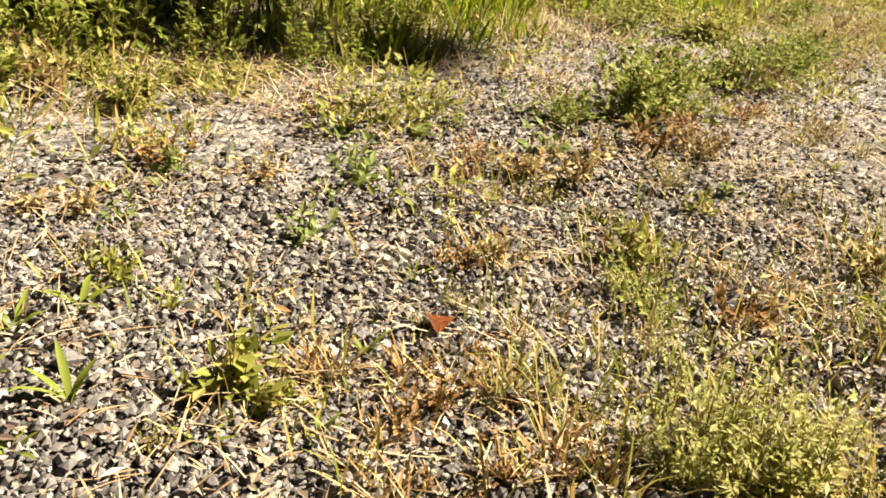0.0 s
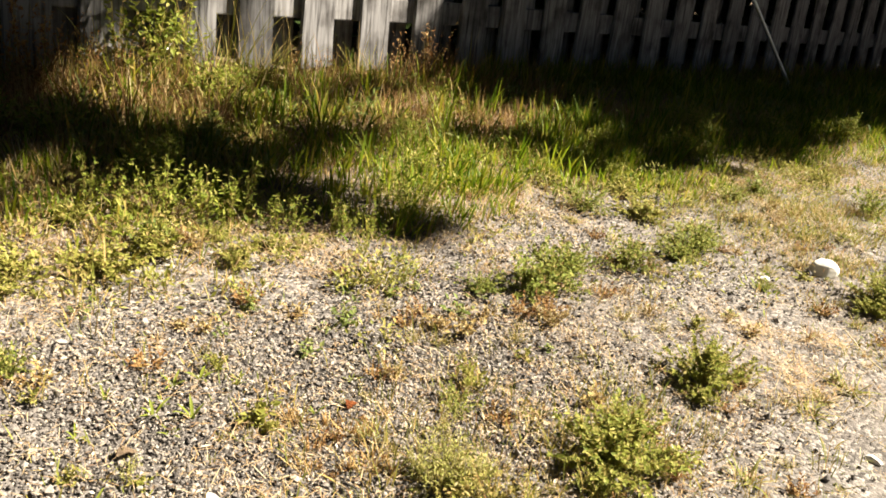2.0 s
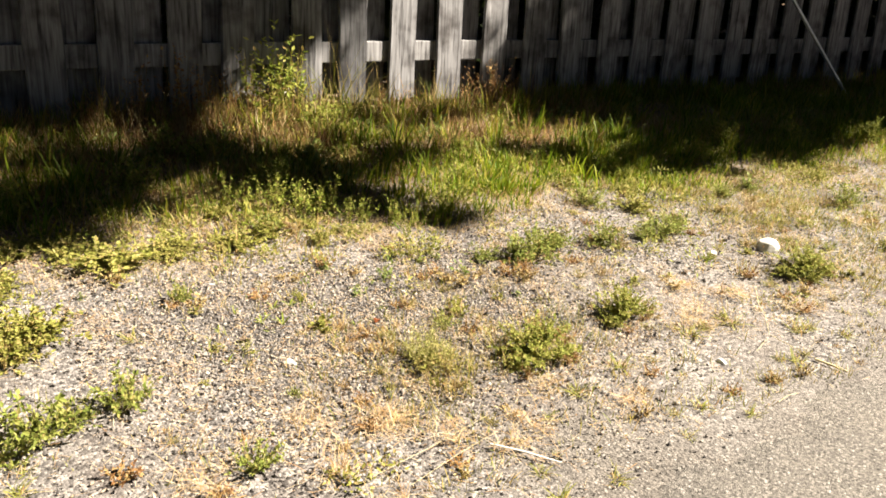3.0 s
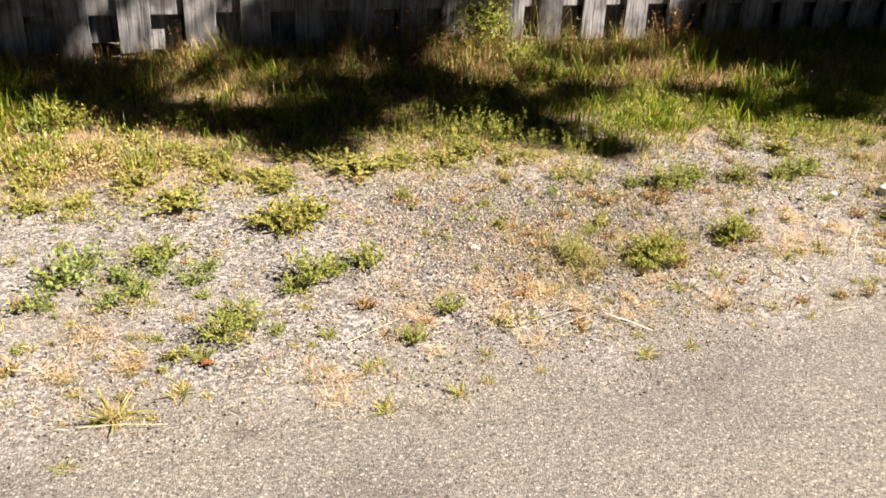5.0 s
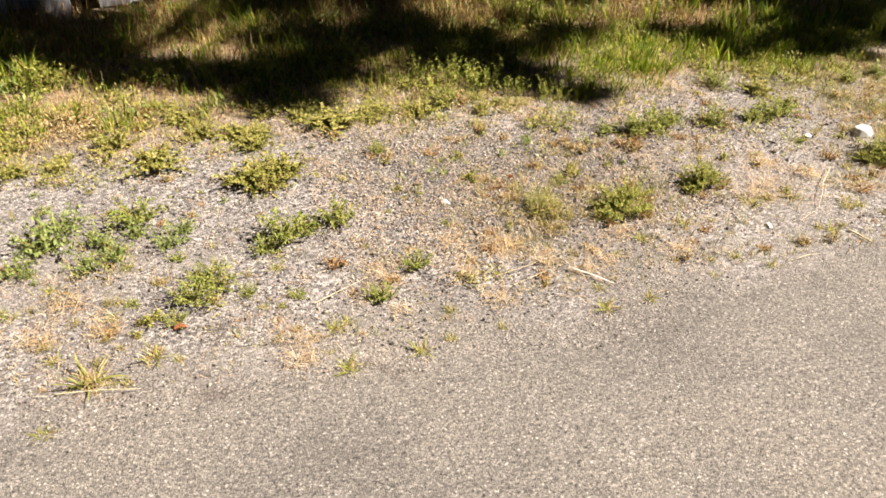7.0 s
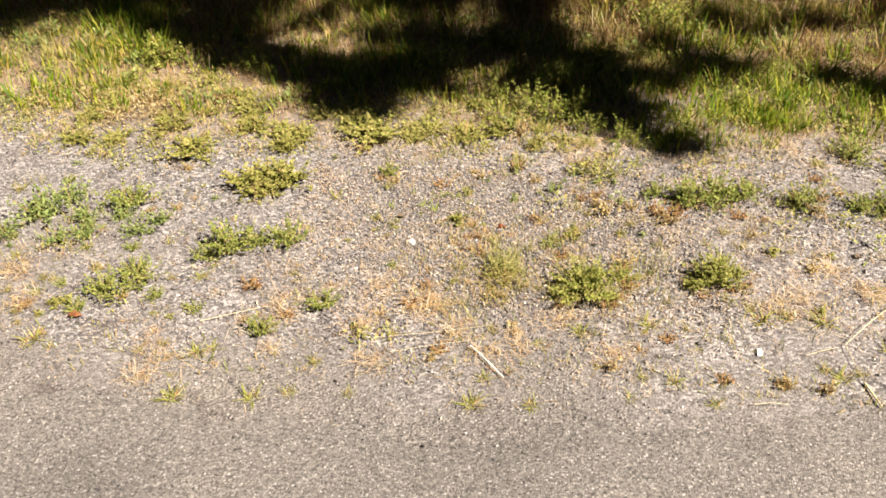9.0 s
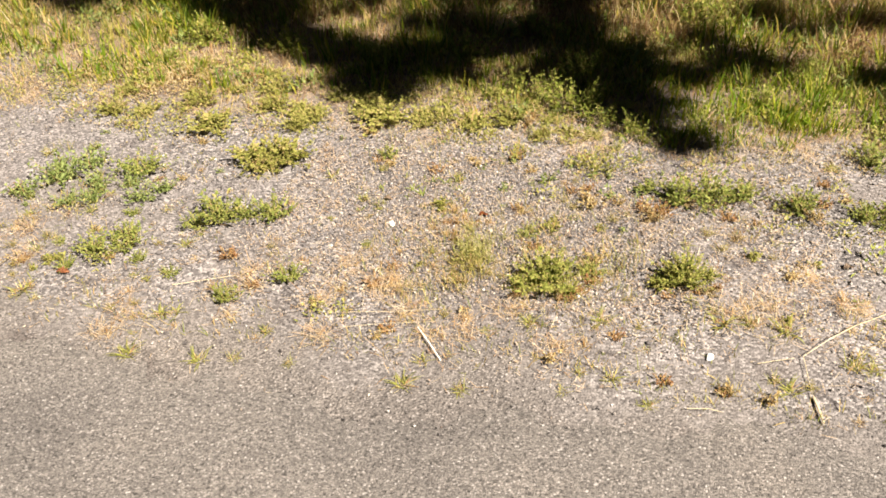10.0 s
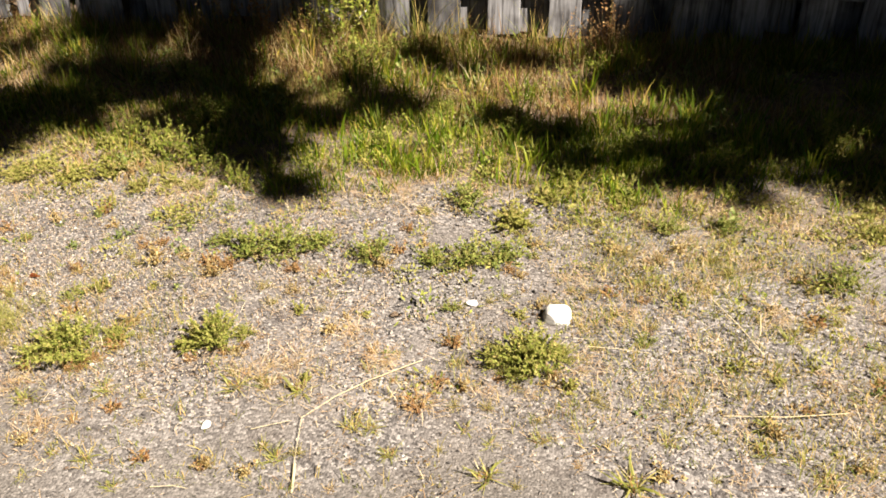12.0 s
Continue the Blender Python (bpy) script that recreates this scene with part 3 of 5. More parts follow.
def build_sky_block_trees():
    """Unseen broad trees behind the fence, added to block skylight; crowns overhang the grass strip."""
    r = np.random.default_rng(5)
    spots = []
    for k in range(125):
        x, y, h = r.uniform(-5.5, 11), r.uniform(2.3, 7.5), r.uniform(4.8, 7.2)
        spots.append((x, y, h))
    for foot, lo, hi in (((-3.2, 6.6), -9, -0.5), ((3.6, 6.9), -0.5, 16)):
        tree = tagged(new("tree"), "unseen broad leafy tree added behind the wooden fence to block skylight", "tree")
        tree.matrix_basis = pose(*foot, 0)
        f = Vector((*foot, 0))

        def tube(bm, a, b, ra, rb):
            d = (b - a).normalized()
            u = d.orthogonal().normalized()
            w = d.cross(u)
            ring = [[bm.verts.new(c + (u * math.cos(t) + w * math.sin(t)) * q) for t in [math.tau * k / 8 for k in range(8)]] for c, q in ((a, ra), (b, rb))]
            for k in range(8):
                bm.faces.new((ring[0][k], ring[0][(k + 1) % 8], ring[1][(k + 1) % 8], ring[1][k]))

        bm = bmesh.new()
        tube(bm, Vector((0, 0, -0.1)), Vector((0.1, 0.1, 2.2)), 0.24, 0.2)
        tube(bm, Vector((0.1, 0.1, 2.2)), Vector((0, 0, 5.5)), 0.2, 0.09)
        part("trunk", bm, BARK, tree, smooth=True)
        vs = []
        for x, y, h in spots:
            if lo < x <= hi:
                c = Vector((x, y, h)) - f
                bm = bmesh.new()
                tube(bm, Vector((0, 0, 3.6)), c * 0.55 + Vector((0, 0, 1.9)), 0.06, 0.035)
                tube(bm, c * 0.55 + Vector((0, 0, 1.9)), c, 0.035, 0.012)
                part("limb", bm, BARK, tree, smooth=True)
                n = 700
                g = r.normal(size=(n, 3)) * np.array([0.55, 0.42, 0.32])
                vs.append(leaves(np.array(c) + g, r.normal(size=(n, 3)) * np.array([1, 1, 0.5]), r.uniform(0.11, 0.20, n), r.uniform(0.07, 0.12, n)))
        mesh_part("crown", tri_mesh("crown", *join(*vs), CROWN), tree)


build_sky_block_trees()


def build_unseen_hedge():
    """Dense dark shrubs behind the fence, unseen; added to keep its gaps dark."""
    n = 30000
    x, y = rng.uniform(-6, 16, n), 4.6 + 0.45 * rng.normal(size=n)
    z = np.abs(rng.normal(0.8, 0.6, n)) + 0.05
    v = leaves(np.stack([x, np.clip(y, 3.95, 6), z], 1), rng.normal(size=(n, 3)), rng.uniform(0.12, 0.20, n), rng.uniform(0.08, 0.13, n))
    tagged(new("hedge", tri_mesh("hedge", *v, CROWN)), "unseen dense dark green shrubs added to darken the fence gaps", "hedge", kind="stuff")


build_unseen_hedge()


# ---------------------------------------------------------------- grass
def spread(n, x0, x1, y0, y1, chance):
    x, y = rng.uniform(x0, x1, n), rng.uniform(y0, y1, n)
    k = rng.random(n) < chance(x, y)
    return np.stack([x[k], y[k], lumpy(x[k], y[k]) - 0.003], 1)


def field(x, y, a=0.0):
    """Uneven growth, 0 to 1: bare spots and thick spots at two scales."""
    f = np.sin(2.7 * x + 1.9 * np.sin(2.1 * y + a) + 2 * a) * np.sin(3.9 * y + 1.6 * np.sin(2.3 * x - a)) + 0.8 * np.sin(8.3 * x + 2 * np.sin(6.1 * y + 3 * a)) * np.sin(9.1 * y + 2 * np.sin(7.3 * x + a))
    return np.clip(0.5 + 0.9 * f, 0, 1)


def clumps(name, centres, per, radius, lo, hi, wlo, whi, material, label, lean=0.4, bend=1.0):
    """Blades in small clumps; a clump's blades share their height."""
    n = len(centres)
    k = rng.integers(per // 2, per + 1, n)
    who = np.repeat(np.arange(n), k)
    m = len(who)
    tall = (lo + (hi - lo) * rng.random(n) ** 1.6 * np.clip((centres[:, 1] - 2.0) / 1.0, 0.35, 1))[who] if hi > 0.1 else (lo + (hi - lo) * rng.random(n) ** 1.6)[who]
    off = rng.normal(0, 1, (m, 2)) * (radius * rng.uniform(0.5, 1.2, n))[who][:, None]
    base = centres[who].copy()
    base[:, :2] += off
    turn = np.arctan2(off[:, 1], off[:, 0]) + rng.normal(0, 1.1, m)
    v = ribbons(base, turn, np.abs(rng.normal(0.1, lean, m)), rng.uniform(0.0, bend, m), tall * rng.uniform(0.45, 1.05, m), rng.uniform(wlo, whi, m), 3, rng.normal(0, 0.6, m))
    tagged(new(name, tri_mesh(name, *v, material)), label, "grass", kind="stuff")


def fade(x):
    return np.clip((7.0 - x) / 4.5, 0.25, 1)


BARE = ((-0.14, 2.20, 0.10), (0.17, 2.62, 0.09), (0.53, 2.35, 0.09), (-0.05, 2.72, 0.07), (0.25, 3.26, 0.09), (0.73, 3.11, 0.08), (-2.01, 2.64, 0.11), (-1.76, 2.71, 0.10), (-0.32, 2.29, 0.07), (0.95, 2.25, 0.10), (1.35, 2.3, 0.1), (-1.1, 2.45, 0.08), (0.35, 2.2, 0.08))


def growth(x, y, a):
    """Thick and thin growth, with the worn bare spots of the strip left out."""
    f = field(x, y, a) ** 1.4 * (0.35 + 0.65 * field(2.6 * x, 2.6 * y, a + 1))
    for bx, by, q in BARE:
        f = f * (1 - np.exp(-(((x - bx) / 1.3) ** 2 + (y - by) ** 2) / (2 * q * q)))
    return f


clumps("tall_grass", spread(5200, -4.0, 6.0, 2.25, 3.6, lambda x, y: np.clip((y - 2.3) / 0.6, 0.05, 1) * (0.03 + 0.97 * growth(x, y, 1)) * fade(x) * (1 - 0.7 * np.exp(-((x - 0.45) / 0.6) ** 2) * np.clip((y - 2.6) / 0.2, 0, 1))), 40, 0.034, 0.035, 0.17, 0.0035, 0.0075, GREEN, "uncut green grass in front of the fence")
clumps("dry_tall_grass", spread(4600, -4.0, 6.0, 2.3, 3.62, lambda x, y: np.clip((y - 2.3) / 1.0, 0.08, 1) * (0.05 + 0.95 * growth(x, y, 3)) * fade(x)), 24, 0.045, 0.03, 0.17, 0.0016, 0.0032, DRY, "dry brown grass and stalks at the foot of the fence")
clumps("yellow_grass", spread(6400, -3.6, 4.0, 2.0, 3.2, lambda x, y: (0.03 + 0.8 * growth(x, y, 2)) * np.clip((y - 2.05) / 0.35, 0.04, 1)), 24, 0.034, 0.025, 0.10, 0.002, 0.0045, MIXED, "low yellowing grass at the rim of the gravel")
clumps("fresh_grass", spread(2000, -2.6, 4.0, 2.32, 3.3, lambda x, y: growth(x, y, 9) * (0.25 + 0.75 * np.clip((x + 0.2) / 0.3, 0, 1) + 0.6 * np.clip((-0.8 - x) / 0.2, 0, 1)) * np.clip((3.3 - y) / 0.6, 0.12, 1)), 14, 0.026, 0.07, 0.20, 0.0045, 0.0085, FRESH, "fresh green grass blades standing out of the strip", 0.3, 0.9)
clumps("front_grass", spread(1500, -0.35, 3.0, 2.1, 2.75, lambda x, y: np.clip((y - 2.12 - 0.06 * np.sin(5 * x)) / 0.12, 0, 1) * (0.10 + 0.8 * field(1.4 * x, 1.4 * y, 15)) * np.clip((x + 0.3) / 0.3, 0.1, 1)), 20, 0.026, 0.05, 0.17, 0.0026, 0.0055, FRESH, "yellow-green grass at the sunny front of the strip", 0.35, 0.9)
clumps("front_dry_grass", spread(3200, -2.4, 3.0, 2.1, 2.9, lambda x, y: np.clip((y - 2.12) / 0.2, 0, 1) * (0.10 + 0.7 * field(1.4 * x, 1.4 * y, 16))), 18, 0.034, 0.03, 0.11, 0.0012, 0.0028, DRY, "rust and straw coloured grass at the front of the strip", 0.45)
clumps("verge_grass", spread(9000, -3.2, 2.4, 1.0, 2.25, lambda x, y: 0.05 + 0.32 * field(x, y, 5) ** 2 + 0.95 * np.clip((x - 0.7) / 0.4, 0, 1) * np.clip((y - 1.15) / 0.2, 0, 1) * (0.3 + 0.7 * field(x, y, 7))), 12, 0.022, 0.012, 0.055, 0.001, 0.0024, MIXED, "sparse yellowing grass in the gravel", 0.6)


def at_fence(n):
    x, y = rng.uniform(-4.0, 6.5, n), rng.uniform(3.27, 3.47, n)
    k = rng.random(n) < 0.35 + 0.65 * field(x, y, 11)
    return np.stack([x[k], y[k], lumpy(x[k], y[k]) - 0.003], 1)


clumps("fence_grass", at_fence(520), 24, 0.035, 0.05, 0.20, 0.0025, 0.005, GREEN, "long green grass along the foot of the fence", 0.3)
clumps("dry_fence_grass", at_fence(800), 24, 0.04, 0.05, 0.22, 0.0016, 0.0034, RUSSET, "long brown grass along the foot of the fence", 0.3)
clumps("russet_grass", spread(3000, -2.2, 1.5, 2.6, 3.45, lambda x, y: (0.15 + 0.85 * growth(x, y, 6)) * np.clip((y - 2.55) / 0.6, 0, 1)), 22, 0.04, 0.035, 0.15, 0.0018, 0.0036, RUSSET, "rust-brown dead grass before the fence", 0.5)


def near_side(x, y):
    return np.clip((x + 0.95) / 0.3, 0, 1) * np.clip((1.85 - y) / 0.35, 0.1, 1) * (0.2 + 0.8 * field(x, y, 12))


clumps("thin_grass", spread(520, -1.0, -0.2, 1.3, 1.85, near_side), 12, 0.018, 0.02, 0.075, 0.0007, 0.0018, MIXED, "thin yellow-green grass standing in the gravel", 0.35)
clumps("thin_dry_grass", spread(520, -1.0, 0.1, 1.3, 2.0, lambda x, y: near_side(x, y + 0.1)), 11, 0.02, 0.012, 0.045, 0.0007, 0.0018, DRY, "thin rust and straw coloured grass in the gravel", 0.5)
clumps("matted_grass", spread(2700, 0.55, 2.5, 1.12, 2.2, lambda x, y: np.clip((x - 0.6) / 0.3, 0, 1) * np.clip((y - 1.12) / 0.15, 0, 1) * (0.2 + 0.8 * field(x, y, 7) * field(2.2 * x, 2.2 * y, 3))), 26, 0.028, 0.018, 0.055, 0.0012, 0.0026, MIXED, "matted olive and yellow grass on the verge", 0.8)


def low_weeds(name, centres, per, radius, height, leaf, material, label):
    """Small-leaved ground cover, too fine to count."""
    n = len(centres)
    k = rng.integers(per // 3, per + 1, n)
    who = np.repeat(np.arange(n), k)
    m = len(who)
    size = rng.uniform(0.5, 1.3, n)[who]
    off = rng.normal(0, 1, (m, 2)) * (radius * size)[:, None]
    p = centres[who].copy()
    p[:, :2] += off
    p[:, 2] += 0.004 + height * size * rng.random(m) * np.exp(-(off ** 2).sum(1) / (2 * (radius * size) ** 2) * 0.5)
    d = np.stack([off[:, 0] * 12, off[:, 1] * 12, np.full(m, 0.4)], 1) + rng.normal(0, 0.5, (m, 3))
    v = leaves(p, d, leaf * rng.uniform(0.5, 1.4, m), leaf * rng.uniform(0.25, 0.5, m))
    tagged(new(name, tri_mesh(name, *v, material)), label, "weeds", kind="stuff")


def rim(x, y):
    return (1 - 0.95 * np.exp(-(((x + 2.1) / 0.3) ** 2 + ((y - 2.38) / 0.14) ** 2))) * np.clip((y - 1.98 - 0.1 * np.sin(4 * x)) / 0.1, 0, 1)


def dry_side(x, y):
    return np.clip((x - 0.15) / 0.5, 0, 1) * np.clip((y - 1.15) / 0.2, 0, 1)


def drift(x, y):
    return sum(np.exp(-(((x - a) / 1.4) ** 2 + (y - b) ** 2) / (2 * r * r)) for a, b, r in ((-0.95, 1.25, 0.12), (-0.5, 1.28, 0.14), (-0.2, 1.2, 0.1), (0.3, 1.35, 0.14), (-1.6, 1.05, 0.1), (-1.95, 1.15, 0.14), (0.9, 1.4, 0.2), (-0.6, 1.6, 0.12), (-1.9, 2.35, 0.15)))


low_weeds("lime_ground_cover", spread(5200, -3.6, 3.4, 1.05, 2.7, lambda x, y: 0.30 * rim(x, y) * field(x, y, 4) * np.clip((2.75 - y) / 0.3, 0, 1) + 0.2 * rim(x, y) * field(x, y, 7) * np.clip((-0.85 - x) / 0.3, 0, 1) * np.clip((2.6 - y) / 0.15, 0, 1) + 0.006 + 0.10 * dry_side(x, y) * field(x, y, 9)), 90, 0.026, 0.05, 0.014, LEAF_LIME, "yellow-green ground cover at the rim of the gravel")
low_weeds("green_ground_cover", spread(2600, -3.6, 4.0, 1.4, 3.4, lambda x, y: 0.4 * np.clip((y - 2.2) / 0.25, 0, 1) * field(x, y, 6) + 0.004 + 0.05 * dry_side(x, y) * field(x, y, 2)), 70, 0.030, 0.075, 0.017, LEAF_GREEN, "green leafy weeds among the grass")
low_weeds("dry_weed_patch", spread(260, -2.6, -1.7, 2.15, 2.6, lambda x, y: np.exp(-(((x + 2.1) / 0.3) ** 2 + ((y - 2.38) / 0.14) ** 2))), 90, 0.03, 0.06, 0.012, LEAF_GOLD, "patch of dry straw-coloured weeds")
low_weeds("broad_leaved_cover", spread(1800, -3.2, 4.0, 2.2, 3.3, lambda x, y: 0.45 * growth(x, y, 8) * np.clip((y - 2.2) / 0.2, 0, 1)), 34, 0.030, 0.07, 0.026, LEAF_BLUE, "broad-leaved grey-green weeds among the grass")
low_weeds("withered_ground_cover", spread(3600, -3.6, 3.4, 1.0, 3.4, lambda x, y: 0.4 * rim(x, y) * field(x, y, 1) + 0.012 + 0.25 * np.clip(2.2 * field(1.5 * x, 1.5 * y, 8) * field(x, y, 3) - 0.4, 0, 1) * np.clip((y - 1.0) / 0.15, 0, 1) + 0.35 * dry_side(x, y) * field(x, y, 5)), 50, 0.020, 0.03, 0.0095, LEAF_GOLD, "withered brown weeds on the verge")


def mats(name, centres, radii, per, material, label):
    """Dead grass lying in tangles: blades that run out of each centre and bend down flat."""
    n = len(centres)
    k = np.maximum(6, (per * (radii / 0.05) ** 1.5 * rng.uniform(0.6, 1.2, n)).astype(int))
    who = np.repeat(np.arange(n), k)
    m = len(who)
    off = rng.normal(0, 0.45, (m, 2)) * radii[who][:, None]
    p = centres[who].copy()
    p[:, :2] += off
    p[:, 2] = lumpy(p[:, 0], p[:, 1]) + rng.uniform(0.005, 0.013, m)
    length = radii[who] * rng.uniform(0.25, 1.05, m)
    v = ribbons(p, rng.uniform(0, 6.283, m), rng.normal(1.25, 0.25, m), rng.uniform(0.0, 0.5, m), length, rng.uniform(0.0007, 0.0017, m), 3, rng.normal(0, 0.6, m))
    tagged(new(name, tri_mesh(name, *v, material)), label, "grass", kind="stuff")


def lay(spots):
    a = np.array(spots)
    return np.stack([a[:, 0], a[:, 1], 0 * a[:, 0]], 1), a[:, 2]


STRAW_MATS = [(-1.95, 1.02, 0.045), (-1.46, 1.04, 0.045), (-1.51, 1.08, 0.045), (-0.98, 1.38, 0.055), (-0.86, 1.29, 0.065), (-1.21, 1.11, 0.04), (-2.07, 1.23, 0.06), (-0.76, 1.2, 0.055), (-2.0, 1.35, 0.06), (-1.92, 1.23, 0.06), (-1.49, 0.97, 0.05), (-0.95, 1.07, 0.06), (-0.82, 1.31, 0.05), (-0.37, 1.13, 0.05), (-1.22, 1.23, 0.07), (0.11, 1.39, 0.06), (0.04, 1.34, 0.06), (-0.6, 1.15, 0.06), (-0.68, 1.12, 0.05), (-1.0, 1.2, 0.06), (-0.5, 1.25, 0.05), (0.32, 1.42, 0.06), (0.22, 1.52, 0.06), (0.42, 1.3, 0.06)]
mats("rust_straw_mat", *lay([(x + 0.02, y - 0.01, 0.8 * r) for x, y, r in STRAW_MATS]), 60, DRY, "tangles of rust-tinged dead grass on the gravel")
mats("straw_mat", *lay(STRAW_MATS), 70, LITTER, "tangles of dead straw lying on the gravel")


def wild(n, x0, x1, y0, y1, chance, lo, hi):
    c = spread(n, x0, x1, y0, y1, chance)
    return c, rng.uniform(lo, hi, len(c))


mats("straw_scatter", *wild(1300, -2.4, 1.8, 1.0, 2.15, lambda x, y: 0.12 + 0.6 * np.clip(2.0 * field(1.5 * x, 1.5 * y, 8) * field(x, y, 3) - 0.3, 0, 1), 0.015, 0.04), 26, LITTER, "wisps of dead straw strewn over the gravel")
mats("near_straw", *wild(900, -1.3, 0.3, 1.25, 2.2, lambda x, y: 0.25 + 0.7 * field(2 * x, 2 * y, 6), 0.012, 0.035), 24, LITTER, "wisps of tan straw between the chips")
mats("dry_side_straw", *wild(600, 0.5, 2.4, 1.12, 2.2, lambda x, y: np.clip((x - 0.5) / 0.4, 0, 1) * (0.2 + 0.6 * field(x, y, 5)), 0.02, 0.055), 40, LITTER, "dead straw between the matted grass of the verge")
mats("strip_straw", *wild(1700, -3.0, 3.0, 2.05, 3.45, lambda x, y: 0.35 + 0.5 * field(x, y, 14), 0.025, 0.07), 34, LITTER, "dead straw between the tufts of the grass strip")


def build_litter():
    def where(x, y):
        return np.clip(0.9 * drift(x, y) * (0.3 + 0.7 * field(2.3 * x, 2.3 * y, 4)), 0, 0.7) * np.clip((y - road_edge(x) + 0.05) / 0.15, 0, 1) + np.clip((y - road_edge(x) + 0.05) / 0.2, 0.02, 1) * np.where(y > 2.15, 0.6, 0.05 + 0.55 * np.clip(2.4 * field(1.3 * x, 1.3 * y, 7) * field(2.1 * x, 2.1 * y, 2) - 0.35, 0, 1))

    base = spread(26000, -2.8, 2.2, 0.75, 3.4, where)
    base[:, 2] += 0.006 + rng.uniform(0, 0.004, len(base))
    n = len(base)
    v = ribbons(base, rng.uniform(0, 6.283, n), rng.normal(1.5, 0.12, n), rng.normal(0.0, 0.25, n), 0.006 + 0.05 * rng.random(n) ** 2.5, rng.uniform(0.0006, 0.0016, n), 3)
    tagged(new("straw_litter", tri_mesh("straw_litter", *v, LITTER)), "dead straw lying on the gravel", "litter", kind="stuff")
    base = np.concatenate([spread(60000, -2.8, 2.2, 0.75, 3.4, where), spread(24000, -1.3, 0.3, 1.25, 2.3, lambda x, y: 0.2 + 0.8 * field(x, y, 13))])
    base[:, 2] += 0.007 + rng.uniform(0, 0.003, len(base))
    n = len(base)
    d = rng.normal(size=(n, 3)) * np.array([1, 1, 0.25])
    v = leaves(base, d, 0.003 + 0.012 * rng.random(n) ** 3, 0.0015 + 0.004 * rng.random(n) ** 1.5, 0.5)
    tagged(new("leaf_litter", tri_mesh("leaf_litter", *v, FLAKES)), "crumbled dry leaves lying on the gravel", "litter", kind="stuff")


build_litter()


# ---------------------------------------------------------------- weeds
def weed(stems, reach, height, leaf, per_stem, leaf_material, seed, upright=0.5, label="", name="weed", group="weeds in the gravel", broad=0.45, stem=0.0018):
    """A weed: stems that fan out of one root, set with small leaves; broad: how wide a leaf is for its length."""
    r = np.random.default_rng(seed)
    turn = r.uniform(0, 6.283, stems)
    lean = np.clip(r.uniform(0.05, 1.35, stems) ** (0.6 + upright), 0.05, 1.45)
    length = (reach * np.sin(lean) + height * np.cos(lean)) * r.uniform(0.55, 1.1, stems)
    bend = r.uniform(-0.5, 0.35, stems)
    base = np.zeros((stems, 3))
    base[:, :2] = r.normal(0, reach * 0.12, (stems, 2))
    st = ribbons(base, turn, lean, bend, length, np.full(stems, stem), 4)
    ps, ds = [], []
    for k in range(stems):
        s = r.uniform(0.12, 1.0, per_stem) ** 0.8
        a = lean[k] + bend[k] * 0.5 * s
        p = np.stack([np.cos(turn[k]) * np.sin(a) * s * length[k], np.sin(turn[k]) * np.sin(a) * s * length[k], np.cos(a) * s * length[k]], 1) + base[k]
        ps.append(p)
        ds.append(np.array([np.cos(turn[k]) * 0.6, np.sin(turn[k]) * 0.6, 0.45]) + r.normal(0, 0.65, (per_stem, 3)))
    p, d = np.concatenate(ps), np.concatenate(ds)
    p[:, 2] = np.maximum(p[:, 2], 0.003)
    d[:, 2] = np.where(p[:, 2] < 0.02, np.abs(d[:, 2]), d[:, 2])
    n = len(p)
    size = leaf * r.uniform(0.55, 1.35, n)
    lf = leaves(p, d, size, size * broad * r.uniform(0.7, 1.3, n))
    thing = tagged(new(name), label, name.replace("_", " "), group)
    tagged(mesh_part("stemwork", tri_mesh("stemwork", *st, STEM), thing), kind="stuff")
    tagged(mesh_part("foliage", tri_mesh("foliage", *lf, leaf_material), thing), kind="stuff")
    return thing


def grass_tuft(n, reach, height, material, seed, label, thin=1.0, flop=0.35):
    r = np.random.default_rng(seed)
    base = np.zeros((n, 3))
    base[:, :2] = r.normal(0, reach * 0.22, (n, 2))
    v = ribbons(base, r.uniform(0, 6.283, n), np.abs(r.normal(flop, 0.35, n)), r.uniform(0.1, 1.1, n), height * r.uniform(0.4, 1.0, n), thin * r.uniform(0.0015, 0.0034, n), 4, r.normal(0, 0.5, n))
    thing = tagged(new("grass_tuft"), label, "grass tuft", "tufts in the gravel")
    m = n // 2
    low = np.zeros((m, 3))
    low[:, :2] = r.normal(0, reach * 0.26, (m, 2))
    w = ribbons(low, r.uniform(0, 6.283, m), np.abs(r.normal(0.9, 0.35, m)), r.uniform(0.0, 0.6, m), height * r.uniform(0.25, 0.6, m), thin * r.uniform(0.0012, 0.0026, m), 3, r.normal(0, 0.5, m))
    tagged(mesh_part("dead_sheath", tri_mesh("dead_sheath", *w, DRY), thing, "dry straw-coloured old blades"), kind="stuff")
    tagged(mesh_part("sward", tri_mesh("sward", *v, material), thing), kind="stuff")
    return thing


def plant(kinds, spots, size, squat=1.0):
    """Sets copies of the kinds, in turn, at (x, y, radius); size is the kind's own radius."""
    for k, (x, y, r) in enumerate(spots):
        s = r / size
        m = pose(x, y, float(lumpy(x, y)) - 0.002, 0, 0, (k * 137.5) % 360) @ Matrix.Diagonal((s, s, s * squat * (0.9 + 0.25 * ((k * 0.618) % 1)), 1))
        if k < len(kinds):
            kinds[k].matrix_basis = m
        else:
            copy_thing(kinds[k % len(kinds)], m)


